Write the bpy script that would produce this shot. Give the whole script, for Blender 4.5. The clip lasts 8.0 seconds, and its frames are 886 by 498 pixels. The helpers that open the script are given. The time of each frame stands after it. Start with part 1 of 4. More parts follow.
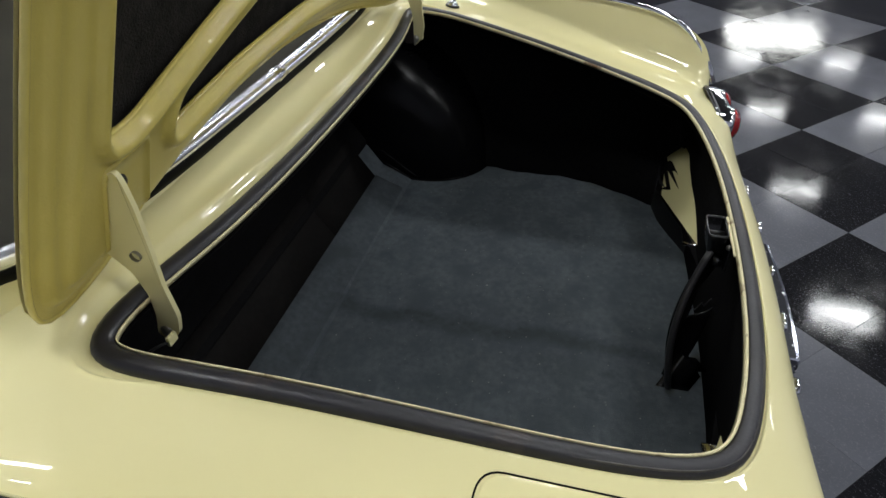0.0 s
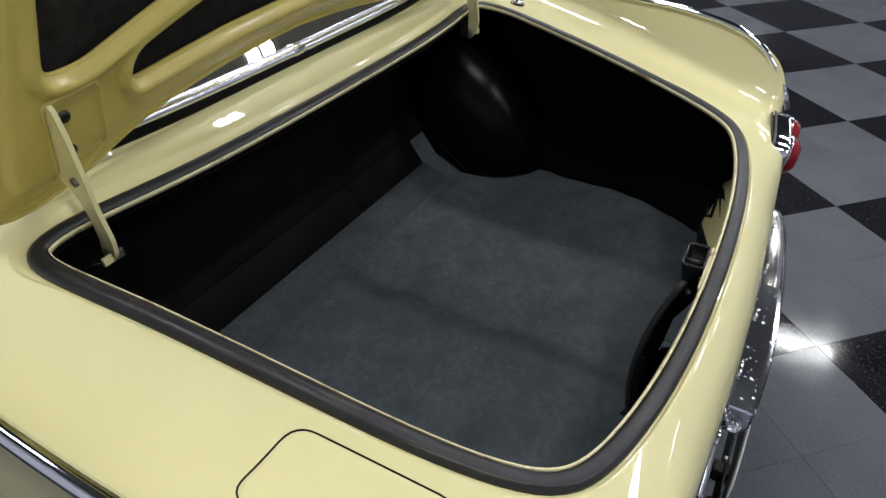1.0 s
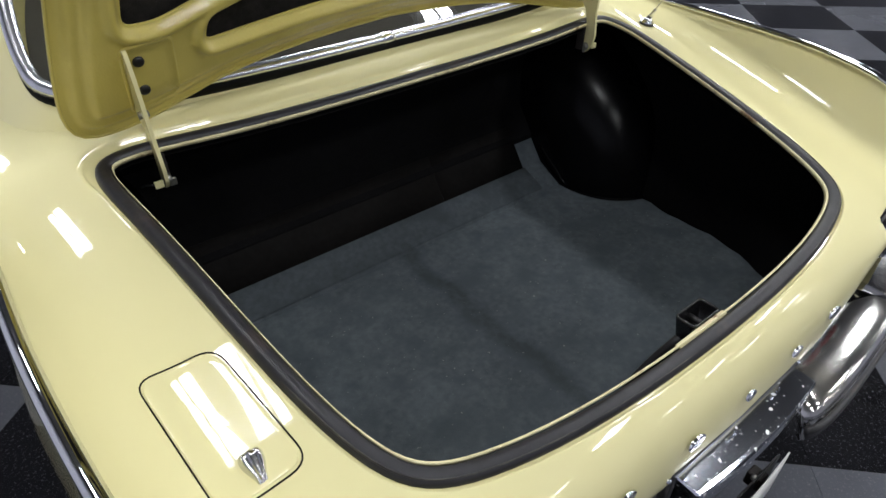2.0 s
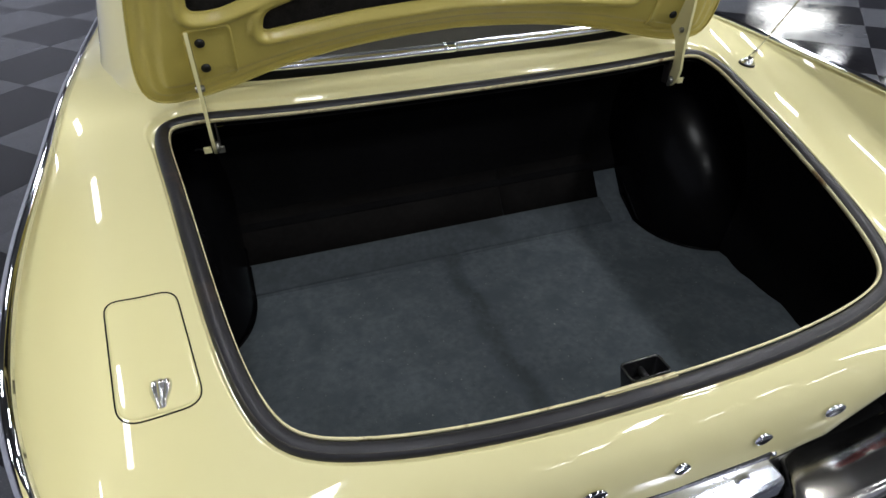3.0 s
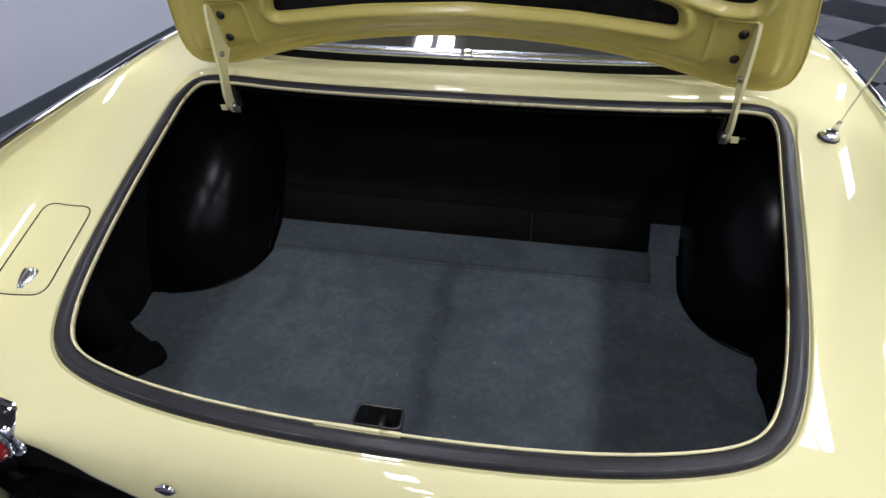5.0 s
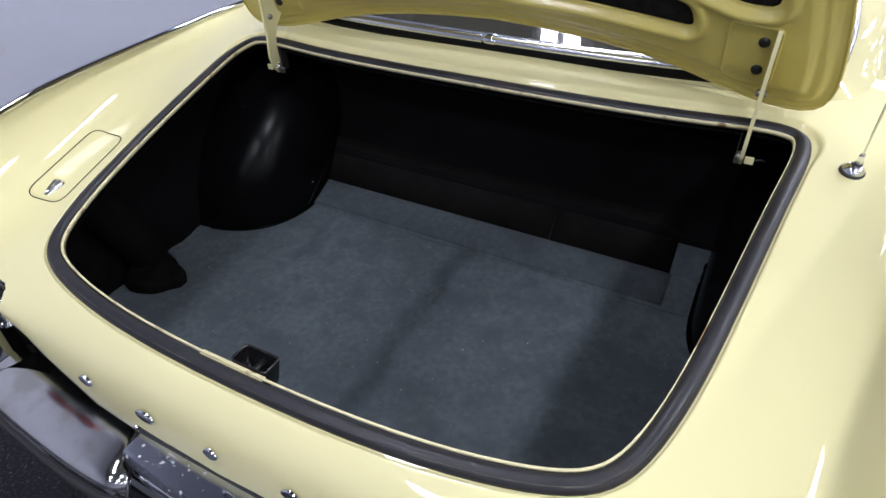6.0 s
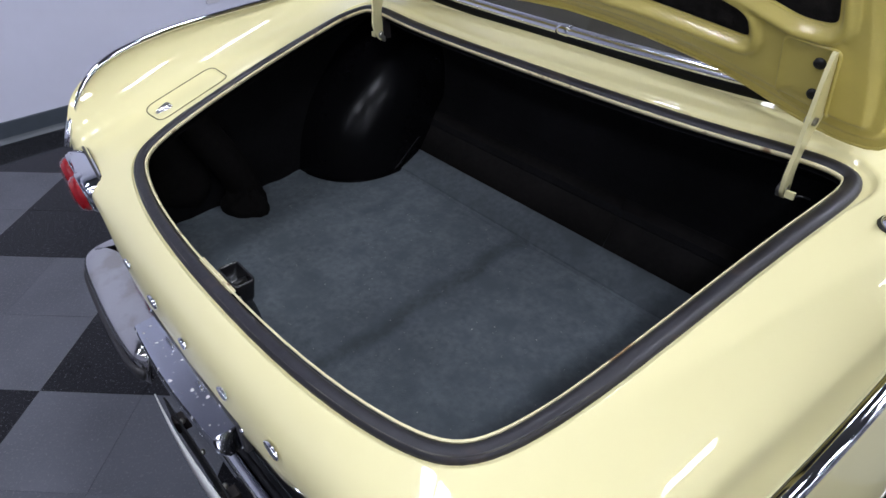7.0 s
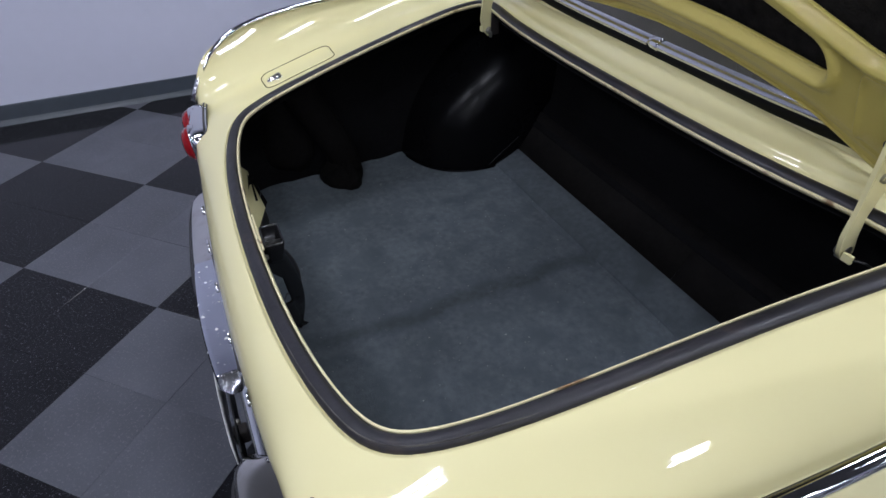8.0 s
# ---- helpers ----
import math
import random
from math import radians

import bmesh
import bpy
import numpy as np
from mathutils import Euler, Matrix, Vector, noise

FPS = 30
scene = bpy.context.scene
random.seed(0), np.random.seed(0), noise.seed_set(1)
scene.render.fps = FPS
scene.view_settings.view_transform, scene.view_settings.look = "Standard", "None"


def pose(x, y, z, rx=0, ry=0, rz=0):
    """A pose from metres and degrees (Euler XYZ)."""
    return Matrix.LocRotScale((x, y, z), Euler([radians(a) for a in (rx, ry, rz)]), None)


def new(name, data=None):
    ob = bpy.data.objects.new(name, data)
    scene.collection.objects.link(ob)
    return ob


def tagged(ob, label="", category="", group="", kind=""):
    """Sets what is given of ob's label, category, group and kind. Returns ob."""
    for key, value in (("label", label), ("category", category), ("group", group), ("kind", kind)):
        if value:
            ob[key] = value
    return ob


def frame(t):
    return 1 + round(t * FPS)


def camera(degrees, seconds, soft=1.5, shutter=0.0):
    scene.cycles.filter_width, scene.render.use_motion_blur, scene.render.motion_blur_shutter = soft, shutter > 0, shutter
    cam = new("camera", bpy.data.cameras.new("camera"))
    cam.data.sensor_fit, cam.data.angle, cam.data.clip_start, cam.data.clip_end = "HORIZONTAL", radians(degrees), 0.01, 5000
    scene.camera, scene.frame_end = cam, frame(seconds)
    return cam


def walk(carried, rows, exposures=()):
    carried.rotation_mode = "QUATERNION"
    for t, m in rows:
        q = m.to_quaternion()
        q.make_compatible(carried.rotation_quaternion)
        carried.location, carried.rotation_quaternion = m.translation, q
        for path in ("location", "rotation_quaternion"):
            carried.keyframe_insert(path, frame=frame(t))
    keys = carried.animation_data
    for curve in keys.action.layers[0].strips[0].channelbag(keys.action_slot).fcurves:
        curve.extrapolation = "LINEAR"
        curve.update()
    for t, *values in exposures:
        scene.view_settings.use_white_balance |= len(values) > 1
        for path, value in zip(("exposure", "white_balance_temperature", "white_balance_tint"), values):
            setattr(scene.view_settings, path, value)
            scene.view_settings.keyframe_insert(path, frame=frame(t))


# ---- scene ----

# ------------------------------------------------------------------ camera
cam = camera(72.9, 8.0)
PATH = [
    (0.0, -0.8796, -0.4182, 1.3712, 51.878, 0.844, -75.630),
    (0.5, -0.8443, -0.5521, 1.3650, 51.845, 1.394, -68.903),
    (1.0, -0.8007, -0.6898, 1.3591, 52.258, 1.301, -59.499),
    (1.5, -0.7342, -0.8112, 1.3613, 52.343, 0.950, -48.230),
    (3.0, -0.4184, -1.0778, 1.3725, 54.169, 0.577, -18.886),
    (3.5, -0.2844, -1.1161, 1.3739, 54.103, 0.693, -10.094),
    (4.0, -0.1393, -1.1249, 1.3825, 53.782, 0.731, -3.430),
    (5.5, 0.3324, -1.0563, 1.3787, 53.903, 0.939, 19.020),
    (6.0, 0.4813, -1.0050, 1.3695, 53.039, 1.067, 27.971),
    (6.5, 0.6058, -0.9403, 1.3684, 52.112, 0.915, 36.522),
    (7.0, 0.7257, -0.8753, 1.3586, 52.694, 0.572, 48.061),
    (7.5, 0.8012, -0.7990, 1.3622, 52.407, 0.833, 57.001),
    (8.0, 0.8423, -0.7081, 1.3654, 52.350, 0.791, 65.834),
]
walk(cam, [(t, pose(x, y, z, rx, ry, rz)) for t, x, y, z, rx, ry, rz in PATH], exposures=[(0.0, -0.03, 6500, 9), (1.5, 0.13, 6450, 10), (3.0, 0.0, 6450, 10), (4.0, -0.07, 6400, 11), (5.5, 0.25, 6050, 15), (7.0, 0.27, 5900, 17), (8.0, 0.0, 5850, 17)])

# ------------------------------------------------------------------ world and room light
LAMPS = 3.6
CEIL = 5.2
TUBE = 60.0
world = bpy.data.worlds.new("world")
scene.world = world
world.use_nodes = True
world.node_tree.nodes["Background"].inputs[0].default_value = (0.5, 0.55, 0.65, 1)
world.node_tree.nodes["Background"].inputs[1].default_value = 0.02


# ------------------------------------------------------------------ materials
def mat(name, base, rough=0.5, metal=0.0, coat=0.0, spec=0.5, grain=0.0, scale=40.0, bump=0.0, bscale=200.0, emit=None, rvar=0.0, stains=None, bdist=0.001):
    """Principled material: base colour with fine and coarse variation, relief and optional stains (colour, scale, low, high)."""
    m = bpy.data.materials.new(name)
    m.use_nodes = True
    t = m.node_tree
    n, l = t.nodes, t.links
    b = n["Principled BSDF"]
    b.inputs["Base Color"].default_value = (*base, 1)
    b.inputs["Roughness"].default_value = rough
    b.inputs["Metallic"].default_value = metal
    b.inputs["Coat Weight"].default_value = coat
    b.inputs["Coat Roughness"].default_value = 0.03
    b.inputs["Specular IOR Level"].default_value = spec
    tc = n.new("ShaderNodeTexCoord")
    colour = None
    if grain:
        fine = n.new("ShaderNodeTexNoise")
        fine.inputs["Scale"].default_value = scale
        fine.inputs["Detail"].default_value = 6
        coarse = n.new("ShaderNodeTexNoise")
        coarse.inputs["Scale"].default_value = scale / 14
        coarse.inputs["Detail"].default_value = 3
        l.new(tc.outputs["Object"], fine.inputs["Vector"])
        l.new(tc.outputs["Object"], coarse.inputs["Vector"])
        add = n.new("ShaderNodeMath")
        add.operation = "ADD"
        l.new(fine.outputs["Fac"], add.inputs[0])
        l.new(coarse.outputs["Fac"], add.inputs[1])
        ramp = n.new("ShaderNodeMapRange")
        ramp.inputs["From Min"].default_value = 0.6
        ramp.inputs["From Max"].default_value = 1.4
        ramp.inputs["To Min"].default_value = 1 - grain
        ramp.inputs["To Max"].default_value = 1 + grain
        l.new(add.outputs[0], ramp.inputs["Value"])
        mul = n.new("ShaderNodeVectorMath")
        mul.operation = "SCALE"
        mul.inputs[0].default_value = base
        l.new(ramp.outputs["Result"], mul.inputs["Scale"])
        colour = mul.outputs["Vector"]
    if stains:
        c2, sc, lo, hi = stains
        nz = n.new("ShaderNodeTexNoise")
        nz.inputs["Scale"].default_value = sc
        nz.inputs["Detail"].default_value = 5
        l.new(tc.outputs["Object"], nz.inputs["Vector"])
        r = n.new("ShaderNodeMapRange")
        r.inputs["From Min"].default_value = lo
        r.inputs["From Max"].default_value = hi
        l.new(nz.outputs["Fac"], r.inputs["Value"])
        mix = n.new("ShaderNodeMix")
        mix.data_type = "RGBA"
        l.new(r.outputs["Result"], mix.inputs[0])
        mix.inputs[6].default_value = (*base, 1)
        if colour:
            l.new(colour, mix.inputs[6])
        mix.inputs[7].default_value = (*c2, 1)
        colour = mix.outputs[2]
    if colour:
        l.new(colour, b.inputs["Base Color"])
    if rvar:
        nz = n.new("ShaderNodeTexNoise")
        nz.inputs["Scale"].default_value = 9
        nz.inputs["Detail"].default_value = 6
        l.new(tc.outputs["Object"], nz.inputs["Vector"])
        r = n.new("ShaderNodeMapRange")
        r.inputs["From Min"].default_value = 0.3
        r.inputs["From Max"].default_value = 0.7
        r.inputs["To Min"].default_value = max(0.0, rough - rvar)
        r.inputs["To Max"].default_value = rough + rvar
        l.new(nz.outputs["Fac"], r.inputs["Value"])
        l.new(r.outputs["Result"], b.inputs["Roughness"])
    if bump:
        nz = n.new("ShaderNodeTexNoise")
        nz.inputs["Scale"].default_value = bscale
        nz.inputs["Detail"].default_value = 4
        l.new(tc.outputs["Object"], nz.inputs["Vector"])
        bp = n.new("ShaderNodeBump")
        bp.inputs["Strength"].default_value = bump
        bp.inputs["Distance"].default_value = bdist
        l.new(nz.outputs["Fac"], bp.inputs["Height"])
        l.new(bp.outputs["Normal"], b.inputs["Normal"])
    if emit:
        b.inputs["Emission Color"].default_value = (*emit[:3], 1)
        b.inputs["Emission Strength"].default_value = emit[3]
    return m


PAINT = mat("pale_yellow_paint", (0.775, 0.715, 0.385), 0.45, coat=1.0, spec=0.15, grain=0.012, scale=6)
# body yellow made deeper: the lid underside's shade is in this colour
INNER = mat("shade_deepened_yellow", (0.53, 0.44, 0.115), 0.42, coat=0.55, spec=0.25, grain=0.06, scale=25, bump=0.30, bscale=300)
PAINT.node_tree.nodes["Principled BSDF"].inputs["Coat Roughness"].default_value = 0.012
CHROME = mat("chrome", (0.72, 0.73, 0.76), 0.06, metal=1.0, grain=0.03, scale=60)
CHROMEW = mat("worn_chrome", (0.60, 0.59, 0.58), 0.13, metal=1.0, grain=0.05, scale=30, rvar=0.04, bump=0.03, bscale=18, stains=((0.49, 0.47, 0.43), 9, 0.52, 0.60))
BLACKV = mat("black_valance", (0.008, 0.008, 0.009), 0.45, grain=0.3, scale=30)
TRIMC = mat("window_trim_chrome", (0.70, 0.71, 0.76), 0.24, metal=1.0, grain=0.03, scale=60)
LOCKM = mat("satin_lock_chrome", (0.68, 0.68, 0.70), 0.17, metal=1.0, grain=0.08, scale=80)
GLOSSB = mat("gloss_black_metal", (0.008, 0.008, 0.009), 0.25, grain=0.2)
WINRUB = mat("window_rubber", (0.006, 0.006, 0.006), 0.7, spec=0.1, grain=0.2)
PITTED = mat("pitted_chrome", (0.60, 0.61, 0.67), 0.07, metal=1.0, bump=0.05, bscale=70)
RUBBER = mat("black_rubber", (0.022, 0.021, 0.023), 0.48, grain=0.3, scale=90, bump=0.25, bscale=300, stains=((0.09, 0.06, 0.045), 14, 0.66, 0.74))
SEALMAT = mat("worn_rubber_seal", (0.020, 0.0195, 0.024), 0.42, spec=0.40, grain=0.3, scale=50, bump=0.35, bscale=180, stains=((0.060, 0.043, 0.037), 17, 0.60, 0.76), rvar=0.12)
LIPM = mat("cracked_lip_paint", (0.74, 0.67, 0.40), 0.4, grain=0.08, scale=40, stains=((0.24, 0.15, 0.07), 30, 0.58, 0.68), bump=0.3, bscale=120)
CARPET = mat("charcoal_carpet", (0.101, 0.117, 0.131), 0.97, spec=0.1, grain=0.30, scale=75, bump=0.9, bscale=700, bdist=0.002, stains=((0.080, 0.094, 0.106), 14, 0.48, 0.68))
VINYL = mat("black_vinyl", (0.0036, 0.0036, 0.0042), 0.24, grain=0.3, scale=60, spec=0.10, bump=0.005, bscale=38, rvar=0.03)
BOARD = mat("black_trim_board", (0.0058, 0.0051, 0.0049), 0.85, spec=0.12, grain=0.6, scale=80, bump=0.5, bscale=500)
FLOCK = mat("black_lining", (0.0062, 0.0061, 0.0066), 0.95, spec=0.05, grain=0.4, scale=100)
PAD = mat("dark_sound_pad", (0.022, 0.020, 0.018), 0.95, spec=0.1, grain=0.7, scale=60, bump=0.8, bscale=350, bdist=0.003)
STEEL = mat("dull_steel", (0.35, 0.34, 0.30), 0.35, metal=0.9, grain=0.2, scale=60)
BLACKBOLT = mat("black_bolt", (0.02, 0.02, 0.02), 0.4, metal=0.5)
RED = mat("red_lens", (0.22, 0.004, 0.007), 0.12, coat=0.2, grain=0.15, scale=120)
# pile throws light back towards where it came from
CARPET.node_tree.nodes["Principled BSDF"].inputs["Diffuse Roughness"].default_value = 1.0
CARPET.node_tree.nodes["Principled BSDF"].inputs["Specular IOR Level"].default_value = 0.0
# a soft dark band along the carpet and its pale lint specks
cn, cl = CARPET.node_tree.nodes, CARPET.node_tree.links
cb = cn["Principled BSDF"]
old = cb.inputs["Base Color"].links[0].from_socket
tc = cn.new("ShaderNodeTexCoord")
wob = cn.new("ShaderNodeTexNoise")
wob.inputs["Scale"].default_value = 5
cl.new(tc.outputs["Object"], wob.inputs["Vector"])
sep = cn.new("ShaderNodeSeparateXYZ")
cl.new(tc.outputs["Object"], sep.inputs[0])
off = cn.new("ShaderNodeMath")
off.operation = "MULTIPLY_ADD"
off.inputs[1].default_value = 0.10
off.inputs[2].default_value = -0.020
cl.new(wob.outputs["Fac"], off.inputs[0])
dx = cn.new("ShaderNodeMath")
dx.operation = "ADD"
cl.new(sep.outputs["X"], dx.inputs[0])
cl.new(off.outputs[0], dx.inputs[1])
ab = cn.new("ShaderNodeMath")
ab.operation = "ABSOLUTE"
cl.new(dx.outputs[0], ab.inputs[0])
dark_band = cn.new("ShaderNodeMapRange")
dark_band.interpolation_type = "SMOOTHSTEP"
dark_band.inputs["From Min"].default_value = 0.004
dark_band.inputs["From Max"].default_value = 0.038
dark_band.inputs["To Min"].default_value = 0.72
dark_band.inputs["To Max"].default_value = 1.0
cl.new(ab.outputs[0], dark_band.inputs["Value"])
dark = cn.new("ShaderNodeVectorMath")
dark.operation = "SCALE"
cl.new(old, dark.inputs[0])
cl.new(dark_band.outputs["Result"], dark.inputs["Scale"])
lint = cn.new("ShaderNodeTexNoise")
lint.inputs["Scale"].default_value = 170
cl.new(tc.outputs["Object"], lint.inputs["Vector"])
speck = cn.new("ShaderNodeMapRange")
speck.inputs["From Min"].default_value = 0.745
speck.inputs["From Max"].default_value = 0.765
speck.inputs["To Max"].default_value = 0.7
cl.new(lint.outputs["Fac"], speck.inputs["Value"])
mx = cn.new("ShaderNodeMix")
mx.data_type = "RGBA"
cl.new(speck.outputs["Result"], mx.inputs[0])
cl.new(dark.outputs["Vector"], mx.inputs[6])
mx.inputs[7].default_value = (0.45, 0.45, 0.42, 1)
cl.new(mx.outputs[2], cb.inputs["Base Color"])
# the inner frame's lacquer carries the same orange peel as its colour coat
inn = INNER.node_tree
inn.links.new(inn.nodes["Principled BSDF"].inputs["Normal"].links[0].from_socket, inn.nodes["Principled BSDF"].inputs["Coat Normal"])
# dull pale blisters and pin-holes where the plating has lifted
pn, pl = PITTED.node_tree.nodes, PITTED.node_tree.links
pb = pn["Principled BSDF"]
ptc = pn.new("ShaderNodeTexCoord")
masks = []
for size, lo, hi in ((75, 0.68, 0.71), (240, 0.70, 0.73)):
    blot = pn.new("ShaderNodeTexNoise")
    blot.inputs["Scale"].default_value = size
    blot.inputs["Detail"].default_value = 1.5
    pl.new(ptc.outputs["Object"], blot.inputs["Vector"])
    cut = pn.new("ShaderNodeMapRange")
    cut.inputs["From Min"].default_value = lo
    cut.inputs["From Max"].default_value = hi
    pl.new(blot.outputs["Fac"], cut.inputs["Value"])
    masks.append(cut.outputs["Result"])
both = pn.new("ShaderNodeMath")
both.operation = "MAXIMUM"
pl.new(masks[0], both.inputs[0])
pl.new(masks[1], both.inputs[1])
for socket, clean, lifted in (("Metallic", 1.0, 0.25), ("Roughness", 0.10, 0.40)):
    way = pn.new("ShaderNodeMapRange")
    way.inputs["To Min"].default_value = clean
    way.inputs["To Max"].default_value = lifted
    pl.new(both.outputs[0], way.inputs["Value"])
    pl.new(way.outputs["Result"], pb.inputs[socket])
tint = pn.new("ShaderNodeMix")
tint.data_type = "RGBA"
pl.new(both.outputs[0], tint.inputs[0])
tint.inputs[6].default_value = (0.62, 0.64, 0.72, 1)
tint.inputs[7].default_value = (0.62, 0.62, 0.65, 1)
pl.new(tint.outputs[2], pb.inputs["Base Color"])
GLASS = bpy.data.materials.new("window_glass")
GLASS.use_nodes = True
gb = GLASS.node_tree.nodes["Principled BSDF"]
gb.inputs["Base Color"].default_value = (0.62, 0.66, 0.62, 1)
gb.inputs["Roughness"].default_value = 0.01
gb.inputs["Transmission Weight"].default_value = 1.0
gb.inputs["IOR"].default_value = 1.5
CABIN = mat("dark_cabin_cloth", (0.03, 0.026, 0.02), 0.9, grain=0.3, scale=40)
WALLP = mat("grey_wall_paint", (0.51, 0.52, 0.62), 0.6, grain=0.02, scale=20, bump=0.05, bscale=150)
BASEM = mat("dark_base_board", (0.045, 0.055, 0.068), 0.35, grain=0.15, scale=20)
CEILM = mat("ceiling_tile", (0.13, 0.13, 0.135), 0.9, grain=0.05, scale=20)
TUBEM = mat("lit_tube", (1, 1, 1), 0.5, emit=(0.972, 0.99, 0.985, TUBE))
# same tubes at lowered strength, set to balance light and shadow in the boot
TUBEW = mat("dimmed_lit_tube", (1, 1, 1), 0.5, emit=(0.972, 0.99, 0.985, TUBE * 0.42))
TUBEL = mat("part_dimmed_lit_tube", (1, 1, 1), 0.5, emit=(0.972, 0.99, 0.985, TUBE * 0.72))
PANELM = mat("lit_panel", (1, 1, 1), 0.5, emit=(0.975, 0.99, 0.96, 15.0))
GROUTM = mat("floor_screed", (0.02, 0.02, 0.022), 0.6, grain=0.2)
PLATEW = mat("number_plate_paint", (0.7, 0.7, 0.68), 0.4, grain=0.05)
RUST = mat("rusty_bracket", (0.014, 0.010, 0.009), 0.7, grain=0.5, scale=50)
OUTLET = mat("outlet_plastic", (0.50, 0.50, 0.56), 0.4, grain=0.02)
SOCKET = mat("socket_plastic", (0.30, 0.30, 0.34), 0.45, grain=0.02)


def tile_material(name, base, fleck, amount, rough):
    """Vinyl composition tile: flecked, polished, with scuffs in the gloss; every piece a little different."""
    m = mat(name, base, rough, spec=0.17, rvar=0.04, bump=0.10, bscale=13.0, bdist=0.0015)
    t = m.node_tree
    n, l = t.nodes, t.links
    b = n["Principled BSDF"]
    tc = n.new("ShaderNodeTexCoord")
    info = n.new("ShaderNodeObjectInfo")
    mp = n.new("ShaderNodeVectorMath")
    mp.operation = "ADD"
    l.new(tc.outputs["Object"], mp.inputs[0])
    l.new(info.outputs["Location"], mp.inputs[1])
    v = n.new("ShaderNodeTexNoise")
    v.inputs["Scale"].default_value = 120
    v.inputs["Detail"].default_value = 6
    v.inputs["Roughness"].default_value = 0.85
    l.new(mp.outputs[0], v.inputs["Vector"])
    r = n.new("ShaderNodeMapRange")
    r.inputs["From Min"].default_value = amount
    r.inputs["From Max"].default_value = amount + 0.08
    r.inputs["To Max"].default_value = 0.95
    l.new(v.outputs["Fac"], r.inputs["Value"])
    big = n.new("ShaderNodeTexNoise")
    big.inputs["Scale"].default_value = 5
    big.inputs["Detail"].default_value = 5
    l.new(mp.outputs[0], big.inputs["Vector"])
    k = n.new("ShaderNodeMath")
    k.operation = "MULTIPLY_ADD"
    k.inputs[1].default_value = 0.5
    k.inputs[2].default_value = 0.65
    l.new(big.outputs["Fac"], k.inputs[0])
    k2 = n.new("ShaderNodeMath")
    k2.operation = "MULTIPLY_ADD"
    k2.inputs[1].default_value = 0.14
    l.new(info.outputs["Random"], k2.inputs[0])
    l.new(k.outputs[0], k2.inputs[2])
    sc = n.new("ShaderNodeVectorMath")
    sc.operation = "SCALE"
    sc.inputs[0].default_value = base
    l.new(k2.outputs[0], sc.inputs["Scale"])
    mix = n.new("ShaderNodeMix")
    mix.data_type = "RGBA"
    l.new(r.outputs["Result"], mix.inputs[0])
    l.new(sc.outputs["Vector"], mix.inputs[6])
    mix.inputs[7].default_value = (*fleck, 1)
    l.new(mix.outputs[2], b.inputs["Base Color"])
    return m


TILE_BLACK = tile_material("black_tile", (0.009, 0.009, 0.011), (0.118, 0.118, 0.136), 0.568, 0.09)
TILE_GREY = tile_material("grey_tile", (0.090, 0.094, 0.110), (0.142, 0.144, 0.160), 0.545, 0.10)


# ------------------------------------------------------------------ building helpers
def part(name, bm, material, parent=None, label="", smooth=True):
    """Links a bmesh as one mesh object under a thing or a part."""
    me = bpy.data.meshes.new(name)
    bmesh.ops.recalc_face_normals(bm, faces=bm.faces)
    bm.to_mesh(me)
    bm.free()
    for q in me.polygons:
        q.use_smooth = smooth
    me.materials.append(material)
    ob = new(name, me)
    if parent:
        ob.parent = parent
    return tagged(ob, label)


def flat_edges(ob, angle=35):
    me = ob.data
    bm = bmesh.new()
    bm.from_mesh(me)
    for e in bm.edges:
        if len(e.link_faces) == 2 and e.calc_face_angle(0) > radians(angle):
            e.smooth = False
    bm.to_mesh(me)
    bm.free()
    return ob


def box(x0, x1, y0, y1, z0, z1, bevel=0.0, seg=2):
    bm = bmesh.new()
    bmesh.ops.create_cube(bm, size=1)
    for v in bm.verts:
        v.co = Vector((x0 + (v.co.x + 0.5) * (x1 - x0), y0 + (v.co.y + 0.5) * (y1 - y0), z0 + (v.co.z + 0.5) * (z1 - z0)))
    if bevel:
        bmesh.ops.bevel(bm, geom=list(bm.edges), offset=bevel, segments=seg, affect="EDGES", profile=0.5)
    return bm


def grid(rows, close_u=False, close_v=False):
    """A sheet through rows of points."""
    bm = bmesh.new()
    vs = [[bm.verts.new(q) for q in r] for r in rows]
    n, m = len(vs), len(vs[0])
    for i in range(n if close_v else n - 1):
        for j in range(m if close_u else m - 1):
            bm.faces.new((vs[i][j], vs[i][(j + 1) % m], vs[(i + 1) % n][(j + 1) % m], vs[(i + 1) % n][j]))
    return bm


def thick(bm, d):
    """Gives a sheet a thickness."""
    bmesh.ops.recalc_face_normals(bm, faces=bm.faces)
    bmesh.ops.solidify(bm, geom=list(bm.faces), thickness=d)
    return bm


def sweep(path, profile, closed=False, up=None):
    """A profile of (side, rise) points carried along a path; up gives the rise direction at each point."""
    path = [Vector(q) for q in path]
    n = len(path)
    rows = []
    for i, q in enumerate(path):
        a = path[(i - 1) % n] if closed or i else q
        b = path[(i + 1) % n] if closed or i < n - 1 else q
        t = (b - a).normalized()
        u = Vector(up[i]) if up else Vector((0, 0, 1))
        s = t.cross(u).normalized()
        u = s.cross(t).normalized()
        rows.append([q + s * c + u * d for c, d in profile])
    bm = grid(rows, close_u=True, close_v=closed)
    if not closed:
        for r in (0, n - 1):
            bm.verts.ensure_lookup_table()
            m = len(profile)
            bm.faces.new([bm.verts[r * m + j] for j in range(m)])
    return bm


